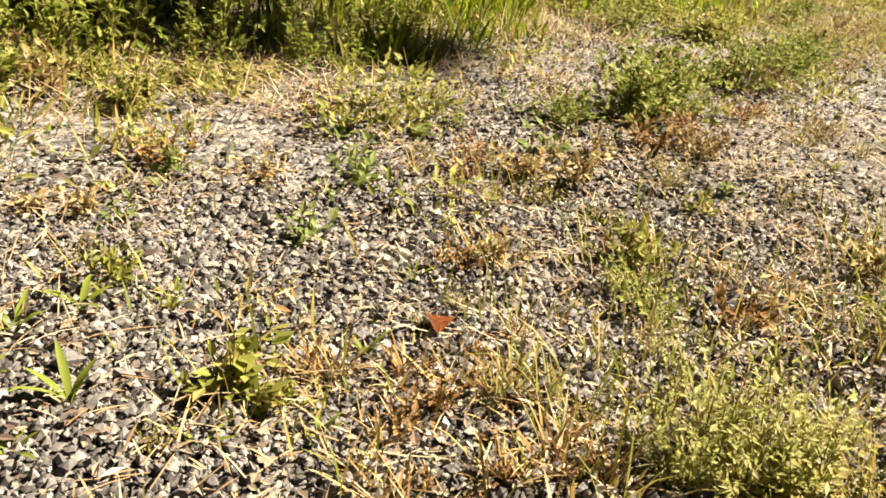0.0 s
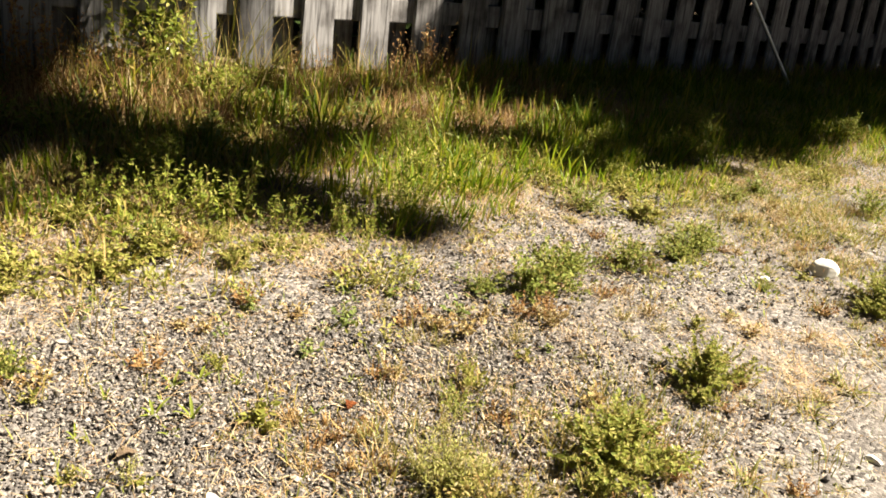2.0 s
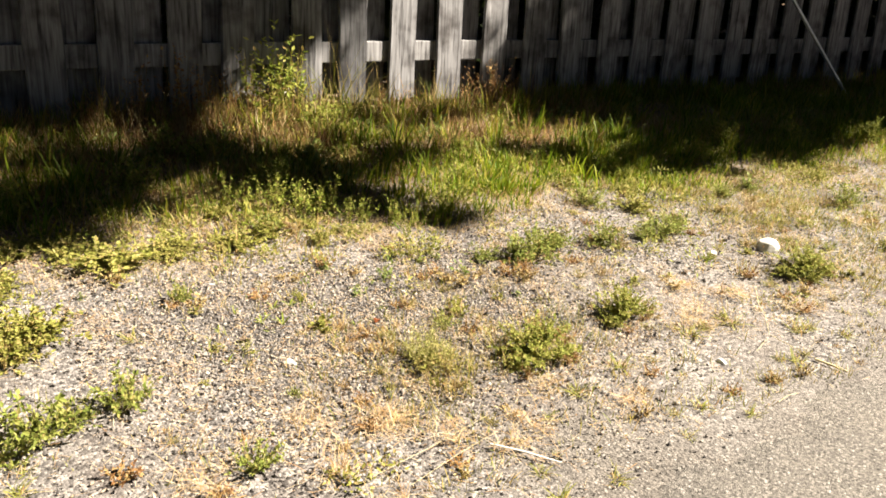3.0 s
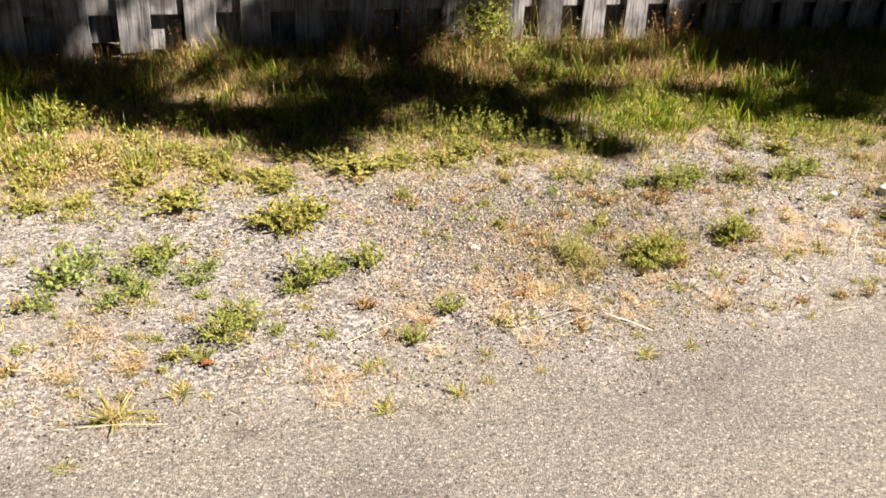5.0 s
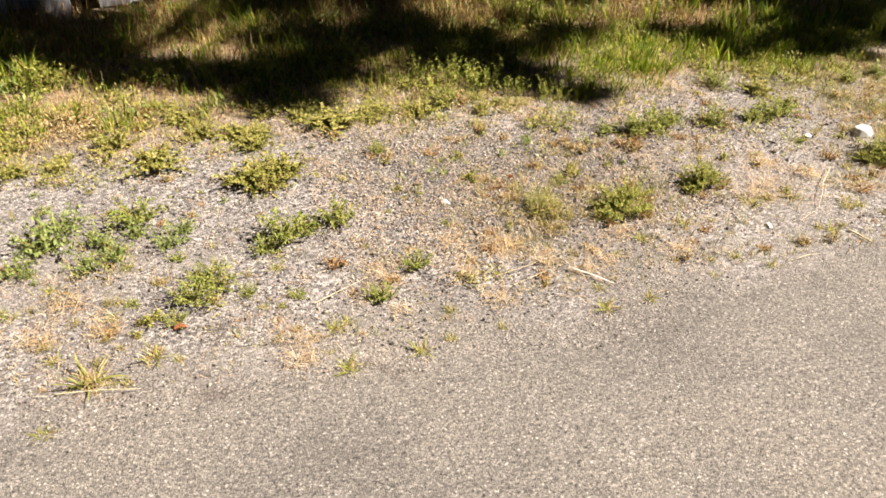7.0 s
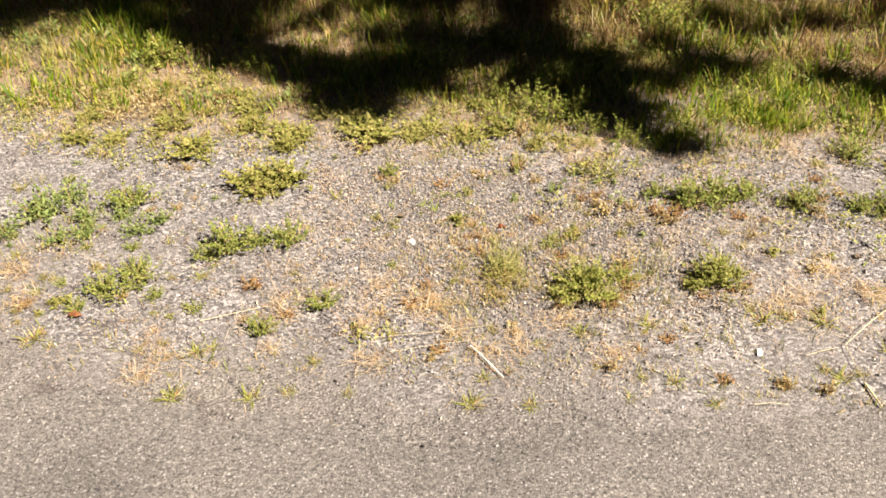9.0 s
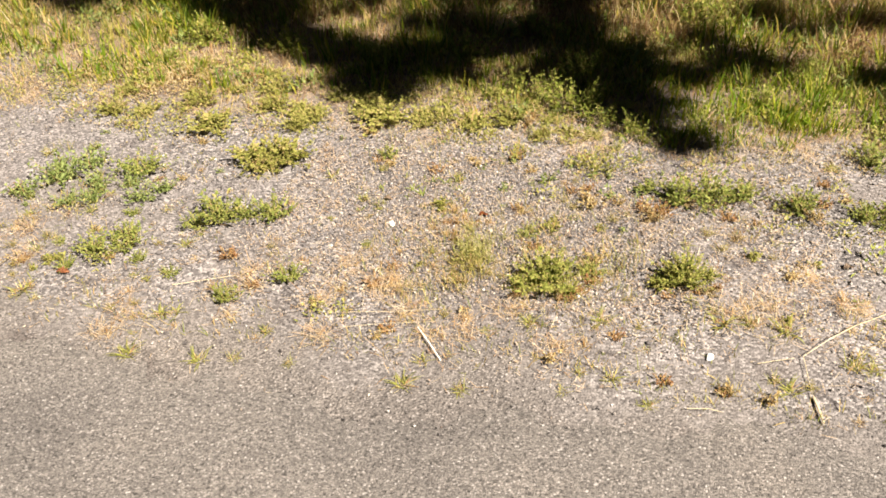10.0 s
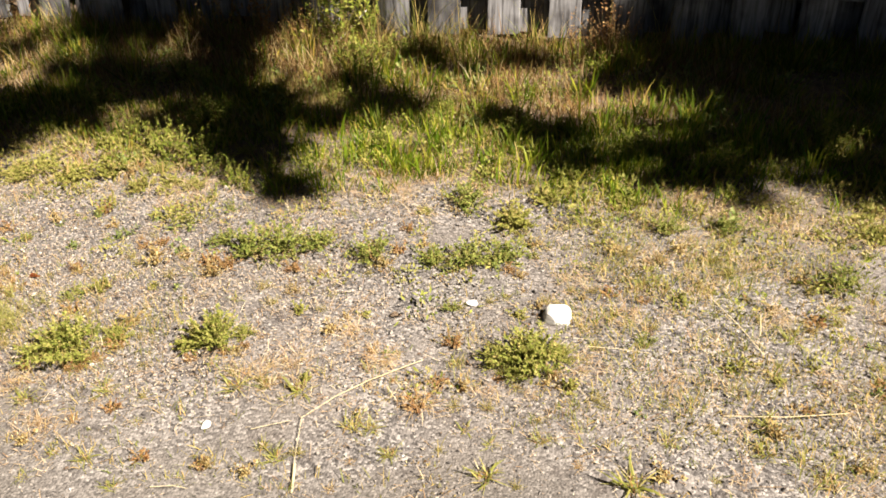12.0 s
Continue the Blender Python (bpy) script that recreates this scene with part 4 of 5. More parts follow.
bushy = [weed(100, 0.10, 0.10, 0.0105, 40, LEAF_BUSHY, k, 0.35, "dense bushy green weed growing in the gravel", "bushy_weed", "bushy weeds in the gravel", 0.5) for k in (11, 12, 13)]
plant(bushy, [(-0.425, 1.365, 0.085), (-0.085, 1.44, 0.072), (0.67, 1.445, 0.085), (-0.325, 1.43, 0.045), (-0.02, 1.47, 0.04), (0.59, 1.455, 0.05), (0.735, 1.475, 0.045), (-0.37, 1.335, 0.045), (-0.49, 1.345, 0.04), (-0.14, 1.415, 0.04), (0.63, 1.40, 0.045)], 0.098, 0.85)
haze = [weed(54, 0.10, 0.09, 0.012, 22, LEAF_PALE, k, 0.4, "loose grey-green weed growing in the gravel", "bushy_weed", "bushy weeds in the gravel", 0.5) for k in (14, 15)]
plant(haze, [(-0.12, 1.83, 0.075), (-0.02, 1.85, 0.075), (0.07, 1.88, 0.075), (0.23, 1.84, 0.07), (0.40, 1.83, 0.065), (0.49, 1.85, 0.08), (0.58, 1.88, 0.075), (1.04, 2.07, 0.055), (1.20, 2.09, 0.055), (0.46, 2.17, 0.08), (-0.20, 1.87, 0.05), (1.46, 1.83, 0.07)], 0.085, 0.9)
lime = [weed(62, 0.11, 0.08, 0.0135, 26, LEAF_LIME, k, 0.3, "yellow-green weed with small leaves on the verge", "yellow_green_weed", "yellow-green weeds on the verge", 0.6) for k in (21, 22, 23)]
plant(lime, [(-1.46, 1.86, 0.085), (-1.36, 1.87, 0.085), (-1.41, 1.81, 0.07), (-1.73, 2.05, 0.105), (-1.57, 2.23, 0.08), (-1.44, 2.20, 0.10), (-1.13, 2.16, 0.11), (-1.21, 2.27, 0.075), (-2.15, 2.10, 0.085), (-2.03, 2.13, 0.06), (-0.99, 2.21, 0.065), (-2.16, 2.36, 0.09), (-1.63, 2.38, 0.085), (-1.32, 2.33, 0.075), (-0.80, 2.20, 0.10), (-0.93, 2.25, 0.07), (-0.69, 2.24, 0.075), (-0.41, 2.18, 0.06), (-1.11, 2.16, 0.07), (0.60, 2.08, 0.085), (0.92, 2.21, 0.07), (0.70, 2.22, 0.07), (-0.48, 2.19, 0.05), (0.77, 2.29, 0.09), (0.93, 2.27, 0.06), (-1.85, 2.2, 0.09)], 0.095, 0.75)
plant([copy_thing(lime[0], pose(-0.77, 2.41, 0))], [(-0.77, 2.41, 0.055), (-0.74, 2.32, 0.055), (-0.66, 2.30, 0.05), (-0.64, 2.43, 0.05), (-0.85, 2.48, 0.07), (-0.92, 2.55, 0.065), (-1.07, 2.19, 0.055), (-0.92, 2.15, 0.035), (-0.68, 2.38, 0.055), (-0.94, 2.33, 0.04), (-0.58, 2.34, 0.05)], 0.11, 0.9)
flat = [weed(38, 0.12, 0.05, 0.0145, 20, LEAF_PALE, k, -0.2, "low spreading green weed flat on the gravel", "spreading_weed", "low weeds flat on the gravel", 0.45) for k in (31, 32)]
plant(flat, [(-1.82, 1.74, 0.075), (-1.42, 1.50, 0.075), (-1.35, 1.53, 0.05), (-1.26, 1.53, 0.065), (-1.63, 1.32, 0.065), (-1.70, 1.27, 0.06), (-1.75, 1.20, 0.035), (-1.56, 1.27, 0.03), (-1.11, 1.27, 0.05), (-1.24, 1.16, 0.045), (-1.44, 1.23, 0.03), (-1.03, 1.93, 0.04), (-0.51, 1.59, 0.035), (-1.48, 1.46, 0.05), (-1.66, 1.37, 0.045)], 0.085)
sage = [weed(28, 0.12, 0.05, 0.018, 15, LEAF_BLUE, k, -0.1, "low spreading grey-green weed on the gravel", "spreading_weed", "low weeds flat on the gravel", 0.45) for k in (33, 34)]
plant(sage, [(-2.01, 1.73, 0.065), (-2.04, 1.62, 0.08), (-1.95, 1.51, 0.065), (-1.88, 1.53, 0.055), (-1.73, 1.57, 0.07), (-1.69, 1.64, 0.05), (-2.09, 1.65, 0.06), (-1.91, 1.63, 0.06), (-2.12, 1.53, 0.07), (-1.81, 1.65, 0.05)], 0.09)


def seedling(n, length, width, rise, material, seed, label, name="seedling"):
    """A few broad leaves out of one root, each a cupped strip of its own."""
    r = random.Random(seed)
    thing = tagged(new(name), label, "seedling", "seedlings in the gravel")
    for k in range(n):
        L, a = length * r.uniform(0.6, 1.05), r.uniform(0.15, 1.0) * (1 - rise) + 0.12
        bm = bmesh.new()
        rows, z, x = [], 0.0, 0.0
        for i in range(7):
            s = i / 6
            w = width * 0.5 * (math.sin(math.pi * (0.12 + 0.86 * s)) ** 0.8) * (1.0 if i < 6 else 0.1)
            rows.append([bm.verts.new((x, q * w, z + abs(q) * w * 0.45)) for q in (-1, 0, 1)])
            t = a * 1.2 + s * 0.9 * r.uniform(0.6, 1.2)
            x += math.sin(t) * L / 6
            z += math.cos(t) * L / 6
        for p, q in zip(rows, rows[1:]):
            for j in (0, 1):
                bm.faces.new((p[j], p[j + 1], q[j + 1], q[j]))
        leaf = part("leaf", bm, material, thing, smooth=True)
        leaf.matrix_basis = pose(0, 0, 0, 0, 0, 360 * k / n + r.uniform(-30, 30))
    return thing


broad = [seedling(6, 0.05, 0.020, 0.05, LEAF_BLUE, k, "small grey-green broad-leaved seedling in the gravel") for k in (41, 42)]
plant(broad, [(-0.37, 1.93, 0.030), (-0.44, 1.98, 0.022), (-1.02, 1.93, 0.032)], 0.05)
sprig = [weed(7, 0.03, 0.05, 0.018, 6, LEAF_BLUE, k, 0.8, "small grey-green leafy sprig in the gravel", "leafy_sprig", "small sprigs in the gravel") for k in (48, 49)]
plant(sprig, [(-0.62, 1.82, 0.022), (-0.50, 1.90, 0.022), (-0.32, 1.92, 0.022), (-0.23, 1.85, 0.026), (-0.20, 1.91, 0.018), (-0.24, 2.05, 0.02), (-0.19, 2.20, 0.022), (-0.31, 1.81, 0.03), (-0.51, 1.88, 0.028), (-0.72, 1.92, 0.018), (-0.63, 1.98, 0.022), (-0.54, 2.33, 0.028), (1.22, 2.10, 0.05), (0.35, 3.05, 0.06), (0.1, 3.1, 0.06)], 0.03)
thin = [seedling(5, 0.05, 0.0060, 0.45, LEAF_GREEN, k, "pale green grass seedling standing in the gravel") for k in (43, 44, 45)]
plant(thin, [(-0.81, 1.81, 0.020), (-0.86, 1.73, 0.020), (-0.85, 1.81, 0.018), (-0.77, 1.78, 0.014), (-0.77, 1.84, 0.019), (-0.90, 1.71, 0.018), (-0.69, 1.98, 0.016), (-0.66, 1.96, 0.014), (-0.61, 1.72, 0.014), (-0.78, 1.63, 0.014), (-0.71, 1.67, 0.016), (-0.90, 1.76, 0.025), (-0.76, 1.79, 0.014), (-1.03, 1.63, 0.02), (-1.0, 1.76, 0.018), (-0.88, 1.78, 0.014), (-0.94, 1.82, 0.016), (-0.83, 1.66, 0.016)], 0.025)
leafy = [weed(16, 0.028, 0.046, 0.0125, 9, LEAF_LIME, k, 0.5, "small yellow-green leafy weed in the gravel", "leafy_weed", "leafy weeds in the gravel", 0.5, 0.0012) for k in (46, 47)]
plant(leafy, [(-0.79, 1.69, 0.027), (-0.46, 1.62, 0.02), (-0.775, 1.665, 0.015), (-0.45, 1.64, 0.028), (-0.65, 1.43, 0.026)], 0.028)
openw = [weed(40, 0.10, 0.10, 0.010, 15, LEAF_OLIVE, k, 0.5, "thin yellowish weed on the dry verge", "thin_weed", "thin yellowish weeds on the verge", 0.5) for k in (55, 56)]
plant(openw, [(-0.675, 1.415, 0.048), (-0.63, 1.395, 0.052), (-0.58, 1.375, 0.048), (-0.545, 1.37, 0.035), (-0.76, 1.46, 0.055), (-0.99, 1.60, 0.035), (-0.85, 1.67, 0.03), (-0.40, 1.75, 0.05), (-0.25, 1.72, 0.038), (-0.03, 1.66, 0.055), (0.23, 1.90, 0.06), (0.14, 1.59, 0.035), (0.01, 1.60, 0.055), (0.51, 1.29, 0.045), (0.56, 1.68, 0.05), (1.18, 1.86, 0.07), (1.38, 1.80, 0.075), (0.86, 1.64, 0.045), (0.23, 1.77, 0.045), (-0.29, 1.69, 0.05), (-0.44, 1.78, 0.045), (-0.62, 1.67, 0.03), (0.06, 1.32, 0.035), (-0.67, 1.54, 0.035), (-1.93, 1.10, 0.055), (-1.95, 1.03, 0.05), (-1.88, 1.14, 0.04), (-2.05, 1.19, 0.05), (-1.98, 1.27, 0.05), (-1.90, 1.33, 0.045), (-1.47, 1.09, 0.042), (-1.52, 1.06, 0.035), (-1.83, 1.22, 0.04), (-1.78, 1.38, 0.04), (-2.08, 1.36, 0.05), (-1.55, 1.36, 0.035)], 0.10, 0.9)
wisp = [weed(22, 0.03, 0.085, 0.0085, 15, LEAF_FEATHER, k, 1.3, "thin feathery yellow-green weed standing in the gravel", "feathery_weed", "feathery weeds in the gravel", 0.3, 0.0009) for k in (63, 64)]
plant(wisp, [(-0.665, 1.455, 0.026), (-0.65, 1.475, 0.026), (-0.68, 1.48, 0.022), (-0.64, 1.45, 0.026), (-0.63, 1.485, 0.024), (-0.655, 1.43, 0.026), (-0.615, 1.47, 0.024), (-0.62, 1.43, 0.024), (-0.66, 1.50, 0.022), (-0.61, 1.515, 0.02), (-0.60, 1.44, 0.022), (-0.575, 1.55, 0.016), (-0.535, 1.57, 0.014), (-0.98, 1.655, 0.016), (-0.965, 1.675, 0.012)], 0.03)
brown = [weed(34, 0.09, 0.06, 0.011, 18, mat, k, 0.2, "withered brown weed on the verge", "withered_weed", "withered weeds on the verge", 0.5) for k, mat in ((51, LEAF_BROWN), (52, LEAF_GOLD), (53, LEAF_GOLD))]
plant(brown, [(-0.15, 1.74, 0.045), (-0.18, 1.71, 0.045), (0.26, 1.81, 0.05), (-0.61, 2.28, 0.05), (-0.31, 2.34, 0.045), (-0.84, 2.28, 0.04), (-0.48, 2.28, 0.04), (-0.56, 2.27, 0.04), (-2.0, 2.4, 0.12), (-1.75, 2.42, 0.10), (0.05, 1.66, 0.06), (1.0, 1.9, 0.07), (-0.36, 1.31, 0.06), (-0.02, 1.40, 0.06), (0.72, 1.40, 0.06), (0.60, 1.83, 0.06), (-1.42, 1.79, 0.07), (-0.08, 1.81, 0.06), (0.16, 2.29, 0.06), (0.53, 2.35, 0.07), (-0.16, 2.2, 0.05), (-0.49, 1.30, 0.05), (-0.65, 1.34, 0.06)], 0.09)
small_brown = [weed(18, 0.035, 0.034, 0.010, 9, mat, k, 0.3, "small withered brown weed in the gravel", "withered_weed", "withered weeds on the verge", 0.45, 0.001) for k, mat in ((57, LEAF_BROWN), (58, LEAF_GOLD))]
plant(small_brown, [(-0.62, 2.01, 0.025), (-0.35, 1.75, 0.026), (-0.57, 1.71, 0.022), (-0.55, 1.69, 0.02), (-0.49, 1.53, 0.024), (-0.63, 2.22, 0.036), (-0.20, 1.76, 0.03), (-0.28, 1.78, 0.022), (-0.42, 1.83, 0.02)], 0.028)
rust_brown = [weed(20, 0.035, 0.03, 0.008, 10, LEAF_BROWN, k, 0.3, "small rust-brown withered weed between the chips", "withered_weed", "withered weeds on the verge", 0.4, 0.001) for k in (59, 60)]
plant(rust_brown, [(-0.745, 1.60, 0.016), (-0.72, 1.605, 0.018), (-0.724, 1.565, 0.018), (-0.77, 1.565, 0.014), (-0.765, 1.545, 0.016), (-0.738, 1.54, 0.018), (-0.68, 1.575, 0.018), (-0.665, 1.62, 0.016), (-0.70, 1.655, 0.012), (-0.70, 1.63, 0.016), (-0.65, 1.64, 0.014), (-0.74, 1.675, 0.012), (-0.69, 1.54, 0.016), (-0.715, 1.52, 0.016), (-0.66, 1.60, 0.016), (-0.345, 1.345, 0.03), (-0.045, 1.40, 0.028), (0.0, 1.425, 0.025), (0.72, 1.40, 0.03), (-0.38, 1.30, 0.026), (0.60, 1.385, 0.026)], 0.028)
leggy = [weed(15, 0.045, 0.15, 0.016, 20, LEAF_GREEN, k, 1.3, "upright leafy green weed at the rim of the grass", "upright_weed", "upright weeds at the rim of the grass", 0.4) for k in (61, 62)]
plant(leggy, [(-0.49, 2.32, 0.05), (-0.44, 2.35, 0.045), (-0.42, 2.26, 0.04), (-0.38, 2.26, 0.035), (-0.30, 2.22, 0.04), (-0.27, 2.23, 0.038), (-0.24, 2.18, 0.032), (-0.06, 2.28, 0.045), (0.03, 2.31, 0.04), (-0.52, 2.37, 0.045), (-0.55, 2.33, 0.05), (-0.61, 2.38, 0.05), (-0.16, 2.25, 0.04), (-0.09, 2.25, 0.035), (-0.35, 2.32, 0.04), (-0.57, 2.42, 0.05), (-0.68, 2.42, 0.045), (-0.31, 2.10, 0.025), (-0.24, 2.06, 0.022), (-0.33, 1.95, 0.02), (-0.63, 1.99, 0.018), (-0.72, 2.47, 0.045)], 0.055)
tufts = [grass_tuft(40, 0.04, 0.055, LEAF_LIME, k, "small sprawling tuft of yellow-green grass in the gravel", 0.9, 0.95) for k in (71, 72)]
plant(tufts, [(-0.69, 0.945, 0.030), (-0.56, 0.955, 0.022), (-0.67, 1.03, 0.022), (-0.30, 1.06, 0.022), (-0.23, 1.055, 0.022), (-0.16, 1.165, 0.018), (-1.20, 0.93, 0.028), (-1.12, 0.95, 0.026), (-1.38, 0.91, 0.032), (-0.98, 0.96, 0.022), (-1.38, 1.065, 0.028), (-1.08, 1.06, 0.028), (0.01, 1.30, 0.034), (0.08, 1.31, 0.034), (0.16, 1.30, 0.034), (0.30, 1.20, 0.042), (0.16, 1.10, 0.027), (0.34, 1.20, 0.032), (-0.44, 1.20, 0.028), (0.39, 1.13, 0.032), (0.59, 1.09, 0.034), (1.16, 1.23, 0.041), (0.88, 1.10, 0.044), (1.27, 1.15, 0.044), (-0.27, 1.25, 0.028), (0.96, 1.22, 0.03), (-2.04, 0.89, 0.024), (-2.03, 1.14, 0.032), (-1.81, 1.08, 0.033), (-1.87, 1.01, 0.025), (-1.95, 1.04, 0.05)], 0.03)
fine = [grass_tuft(34, 0.03, 0.10, LEAF_FEATHER, k, "thin yellow-green grass tuft standing in the gravel", 0.75, 0.35) for k in (69, 70)]
plant(fine, [(-0.69, 1.585, 0.014), (-0.67, 1.565, 0.016), (-0.645, 1.49, 0.024), (-0.625, 1.49, 0.024), (-0.58, 1.55, 0.016), (-0.61, 1.575, 0.015), (-0.635, 1.445, 0.024), (-0.66, 1.67, 0.014), (-0.65, 1.46, 0.026), (-0.67, 1.475, 0.024), (-0.55, 1.62, 0.014), (-0.53, 1.71, 0.014), (-0.605, 1.50, 0.02)], 0.03)
burnt = [grass_tuft(40, 0.03, 0.045, DRY, k, "withered straw-coloured grass tuft in the gravel", 0.7, 0.6) for k in (73, 74)]
plant(burnt, [(-0.71, 1.635, 0.018), (-0.75, 1.675, 0.018), (-0.70, 1.605, 0.024), (-0.71, 1.535, 0.025), (-0.79, 1.595, 0.02), (-0.76, 1.605, 0.018), (-0.74, 1.545, 0.02), (-0.63, 1.615, 0.018), (-0.70, 1.505, 0.02), (-0.68, 1.585, 0.024), (-0.79, 1.57, 0.022), (-0.74, 1.66, 0.02), (-0.85, 1.45, 0.02), (-1.1, 1.35, 0.02), (-0.95, 1.25, 0.022), (-0.6, 1.2, 0.02), (-0.3, 1.15, 0.02), (-1.3, 1.2, 0.02), (-1.8, 1.1, 0.022), (0.3, 1.45, 0.022), (0.95, 1.6, 0.022), (0.1, 1.75, 0.02)], 0.022)
tall = [grass_tuft(44, 0.07, 0.34, MIXED, k, "tall yellow-green grass stalks against the fence") for k in (75, 76)]
plant(tall, [(0.20, 3.42, 0.07), (-0.09, 3.40, 0.08), (-0.17, 3.36, 0.07), (0.31, 3.40, 0.05), (-1.40, 3.38, 0.06), (0.62, 3.40, 0.05), (-0.85, 3.4, 0.06), (1.15, 3.4, 0.05), (-0.02, 3.33, 0.06), (-0.30, 3.40, 0.06), (-0.44, 3.38, 0.055), (0.12, 3.44, 0.075), (0.24, 3.38, 0.05), (-0.62, 3.4, 0.05)], 0.07)
climber = [weed(14, 0.07, 0.30, 0.022, 26, LEAF_GREEN, k, 1.6, "tall leafy green weed climbing before the fence") for k in (81,)]
plant(climber, [(-0.12, 3.40, 0.085), (-0.19, 3.37, 0.075), (-0.07, 3.38, 0.06), (-0.26, 3.40, 0.06)], 0.07)
twiggy = [weed(18, 0.09, 0.22, 0.008, 7, LEAF_BROWN, k, 0.9, "bare grey-brown twiggy weed before the fence") for k in (82,)]
plant(twiggy, [(-0.01, 3.38, 0.09), (0.04, 3.40, 0.07)], 0.09)
rusty = [weed(26, 0.09, 0.24, 0.013, 22, LEAF_BROWN, k, 0.9, "withered rust-brown weed at the foot of the fence", "withered_weed", "withered weeds on the verge") for k in (77, 78)]
plant(rusty, [(-0.50, 3.36, 0.10), (0.96, 3.37, 0.07), (0.88, 3.34, 0.06), (-0.30, 3.34, 0.08), (-1.62, 3.36, 0.08), (-0.62, 3.3, 0.08), (0.45, 3.36, 0.05), (-0.36, 3.40, 0.10), (-0.56, 3.41, 0.10), (-0.22, 3.41, 0.08), (0.33, 3.40, 0.06), (0.78, 3.40, 0.08), (-0.72, 3.40, 0.09), (-0.9, 3.4, 0.09), (0.92, 3.40, 0.08)], 0.09)
dark = [weed(60, 0.10, 0.13, 0.014, 24, LEAF_GREEN, k, 0.5, "leafy green weed in front of the fence") for k in (79,)]
plant(dark, [(-0.09, 3.18, 0.11), (0.10, 3.28, 0.08), (-0.75, 3.0, 0.09), (1.6, 2.6, 0.08), (-0.5, 2.62, 0.08), (-0.95, 2.7, 0.09), (-1.3, 2.62, 0.08), (-0.3, 2.8, 0.07), (0.3, 2.75, 0.06), (0.62, 2.6, 0.07), (0.75, 2.35, 0.06), (1.25, 2.4, 0.07),
             (1.0, 2.55, 0.07), (-1.7, 2.7, 0.08), (-0.62, 2.9, 0.07), (0.15, 2.5, 0.06), (2.0, 2.5, 0.08), (2.5, 2.4, 0.08), (-2.1, 2.75, 0.09)], 0.10)


def scatter(kinds, count, seed, x0, x1, y0, y1, lo, hi, size, bare):
    """More of the same weeds, small, strewn over the verge."""
    r = random.Random(seed)
    spots = []
    while len(spots) < count:
        x, y = r.uniform(x0, x1), r.uniform(y0, y1)
        if r.random() < bare + (1 - bare) * float(field(x, y, seed)) and not (-0.95 < x < -0.45 and 1.4 < y < 1.8):
            spots.append((x, y, r.uniform(lo, hi)))
    for k, (x, y, q) in enumerate(spots):
        f = q / size
        copy_thing(kinds[k % len(kinds)], pose(x, y, float(lumpy(x, y)) - 0.002, 0, 0, r.uniform(0, 360)) @ Matrix.Diagonal((f, f, f * r.uniform(0.6, 1.1), 1)))


scatter(openw, 30, 27, 0.45, 1.7, 1.2, 2.1, 0.03, 0.055, 0.10, 0.2)
scatter(tufts, 30, 28, 0.45, 1.7, 1.1, 2.1, 0.02, 0.04, 0.035, 0.2)
scatter(openw, 26, 3, -2.3, 1.7, 1.05, 2.05, 0.025, 0.045, 0.10, 0.2)
scatter(small_brown, 70, 5, -2.3, 1.7, 1.05, 2.1, 0.02, 0.04, 0.035, 0.2)
scatter(burnt, 60, 8, -2.3, 1.7, 1.02, 2.0, 0.012, 0.022, 0.03, 0.2)
scatter(tufts, 50, 9, -2.3, 1.7, 0.97, 2.0, 0.016, 0.03, 0.035, 0.3)
scatter(flat, 16, 12, -2.3, 1.7, 1.1, 2.0, 0.025, 0.045, 0.12, 0.3)
scatter(leafy, 34, 21, -2.2, 1.6, 1.15, 2.15, 0.012, 0.022, 0.028, 0.25)
scatter(sprig, 26, 22, -2.2, 1.6, 1.3, 2.15, 0.014, 0.024, 0.03, 0.25)
scatter(lime, 26, 14, -2.6, 1.9, 2.05, 2.5, 0.04, 0.08, 0.11, 0.3)
scatter(brown, 18, 15, -2.2, 2.0, 2.1, 3.2, 0.04, 0.08, 0.09, 0.3)


# ---------------------------------------------------------------- loose small things
def stone(name, x, y, size, seed, material, label, turn=0):
    """A broken stone: a ball cut by a dozen planes, with slightly worn edges."""
    r = random.Random(seed)
    cuts = []
    for k in range(13):
        d = Vector((r.gauss(0, 1), r.gauss(0, 1), r.gauss(0, 1))).normalized()
        cuts.append((d, r.uniform(0.58, 0.85)))
    bm = bmesh.new()
    bmesh.ops.create_icosphere(bm, subdivisions=4, radius=1)
    for v in bm.verts:
        for d, h in cuts:
            over = v.co.dot(d) - h
            if over > 0:
                v.co -= d * over * 0.97
        v.co *= 1 + 0.03 * noise.noise(v.co * 6 + Vector((0, seed, 0)))
        v.co = Vector((v.co.x * size[0], v.co.y * size[1], v.co.z * size[2]))
    ob = part(name, bm, material, smooth=True)
    ob.matrix_basis = pose(x, y, float(lumpy(x, y)) + size[2] * 0.45, r.uniform(-10, 10), r.uniform(-12, 12), turn)
    return tagged(ob, label, "stone")


stone("white_stone", 0.728, 1.630, (0.036, 0.050, 0.025), 1, WHITE_STONE, "bright white stone lying beside a bushy weed", 100)
stone("pebble", -0.017, 1.178, (0.016, 0.010, 0.006), 2, WHITE_STONE, "small white pebble at the edge of the asphalt", 80)
stone("pebble", -0.912, 1.576, (0.017, 0.011, 0.007), 3, WHITE_STONE, "small white pebble in the gravel", 120)
stone("pebble", 0.514, 1.665, (0.017, 0.013, 0.008), 4, WHITE_STONE, "flat pale pebble among dry weeds")


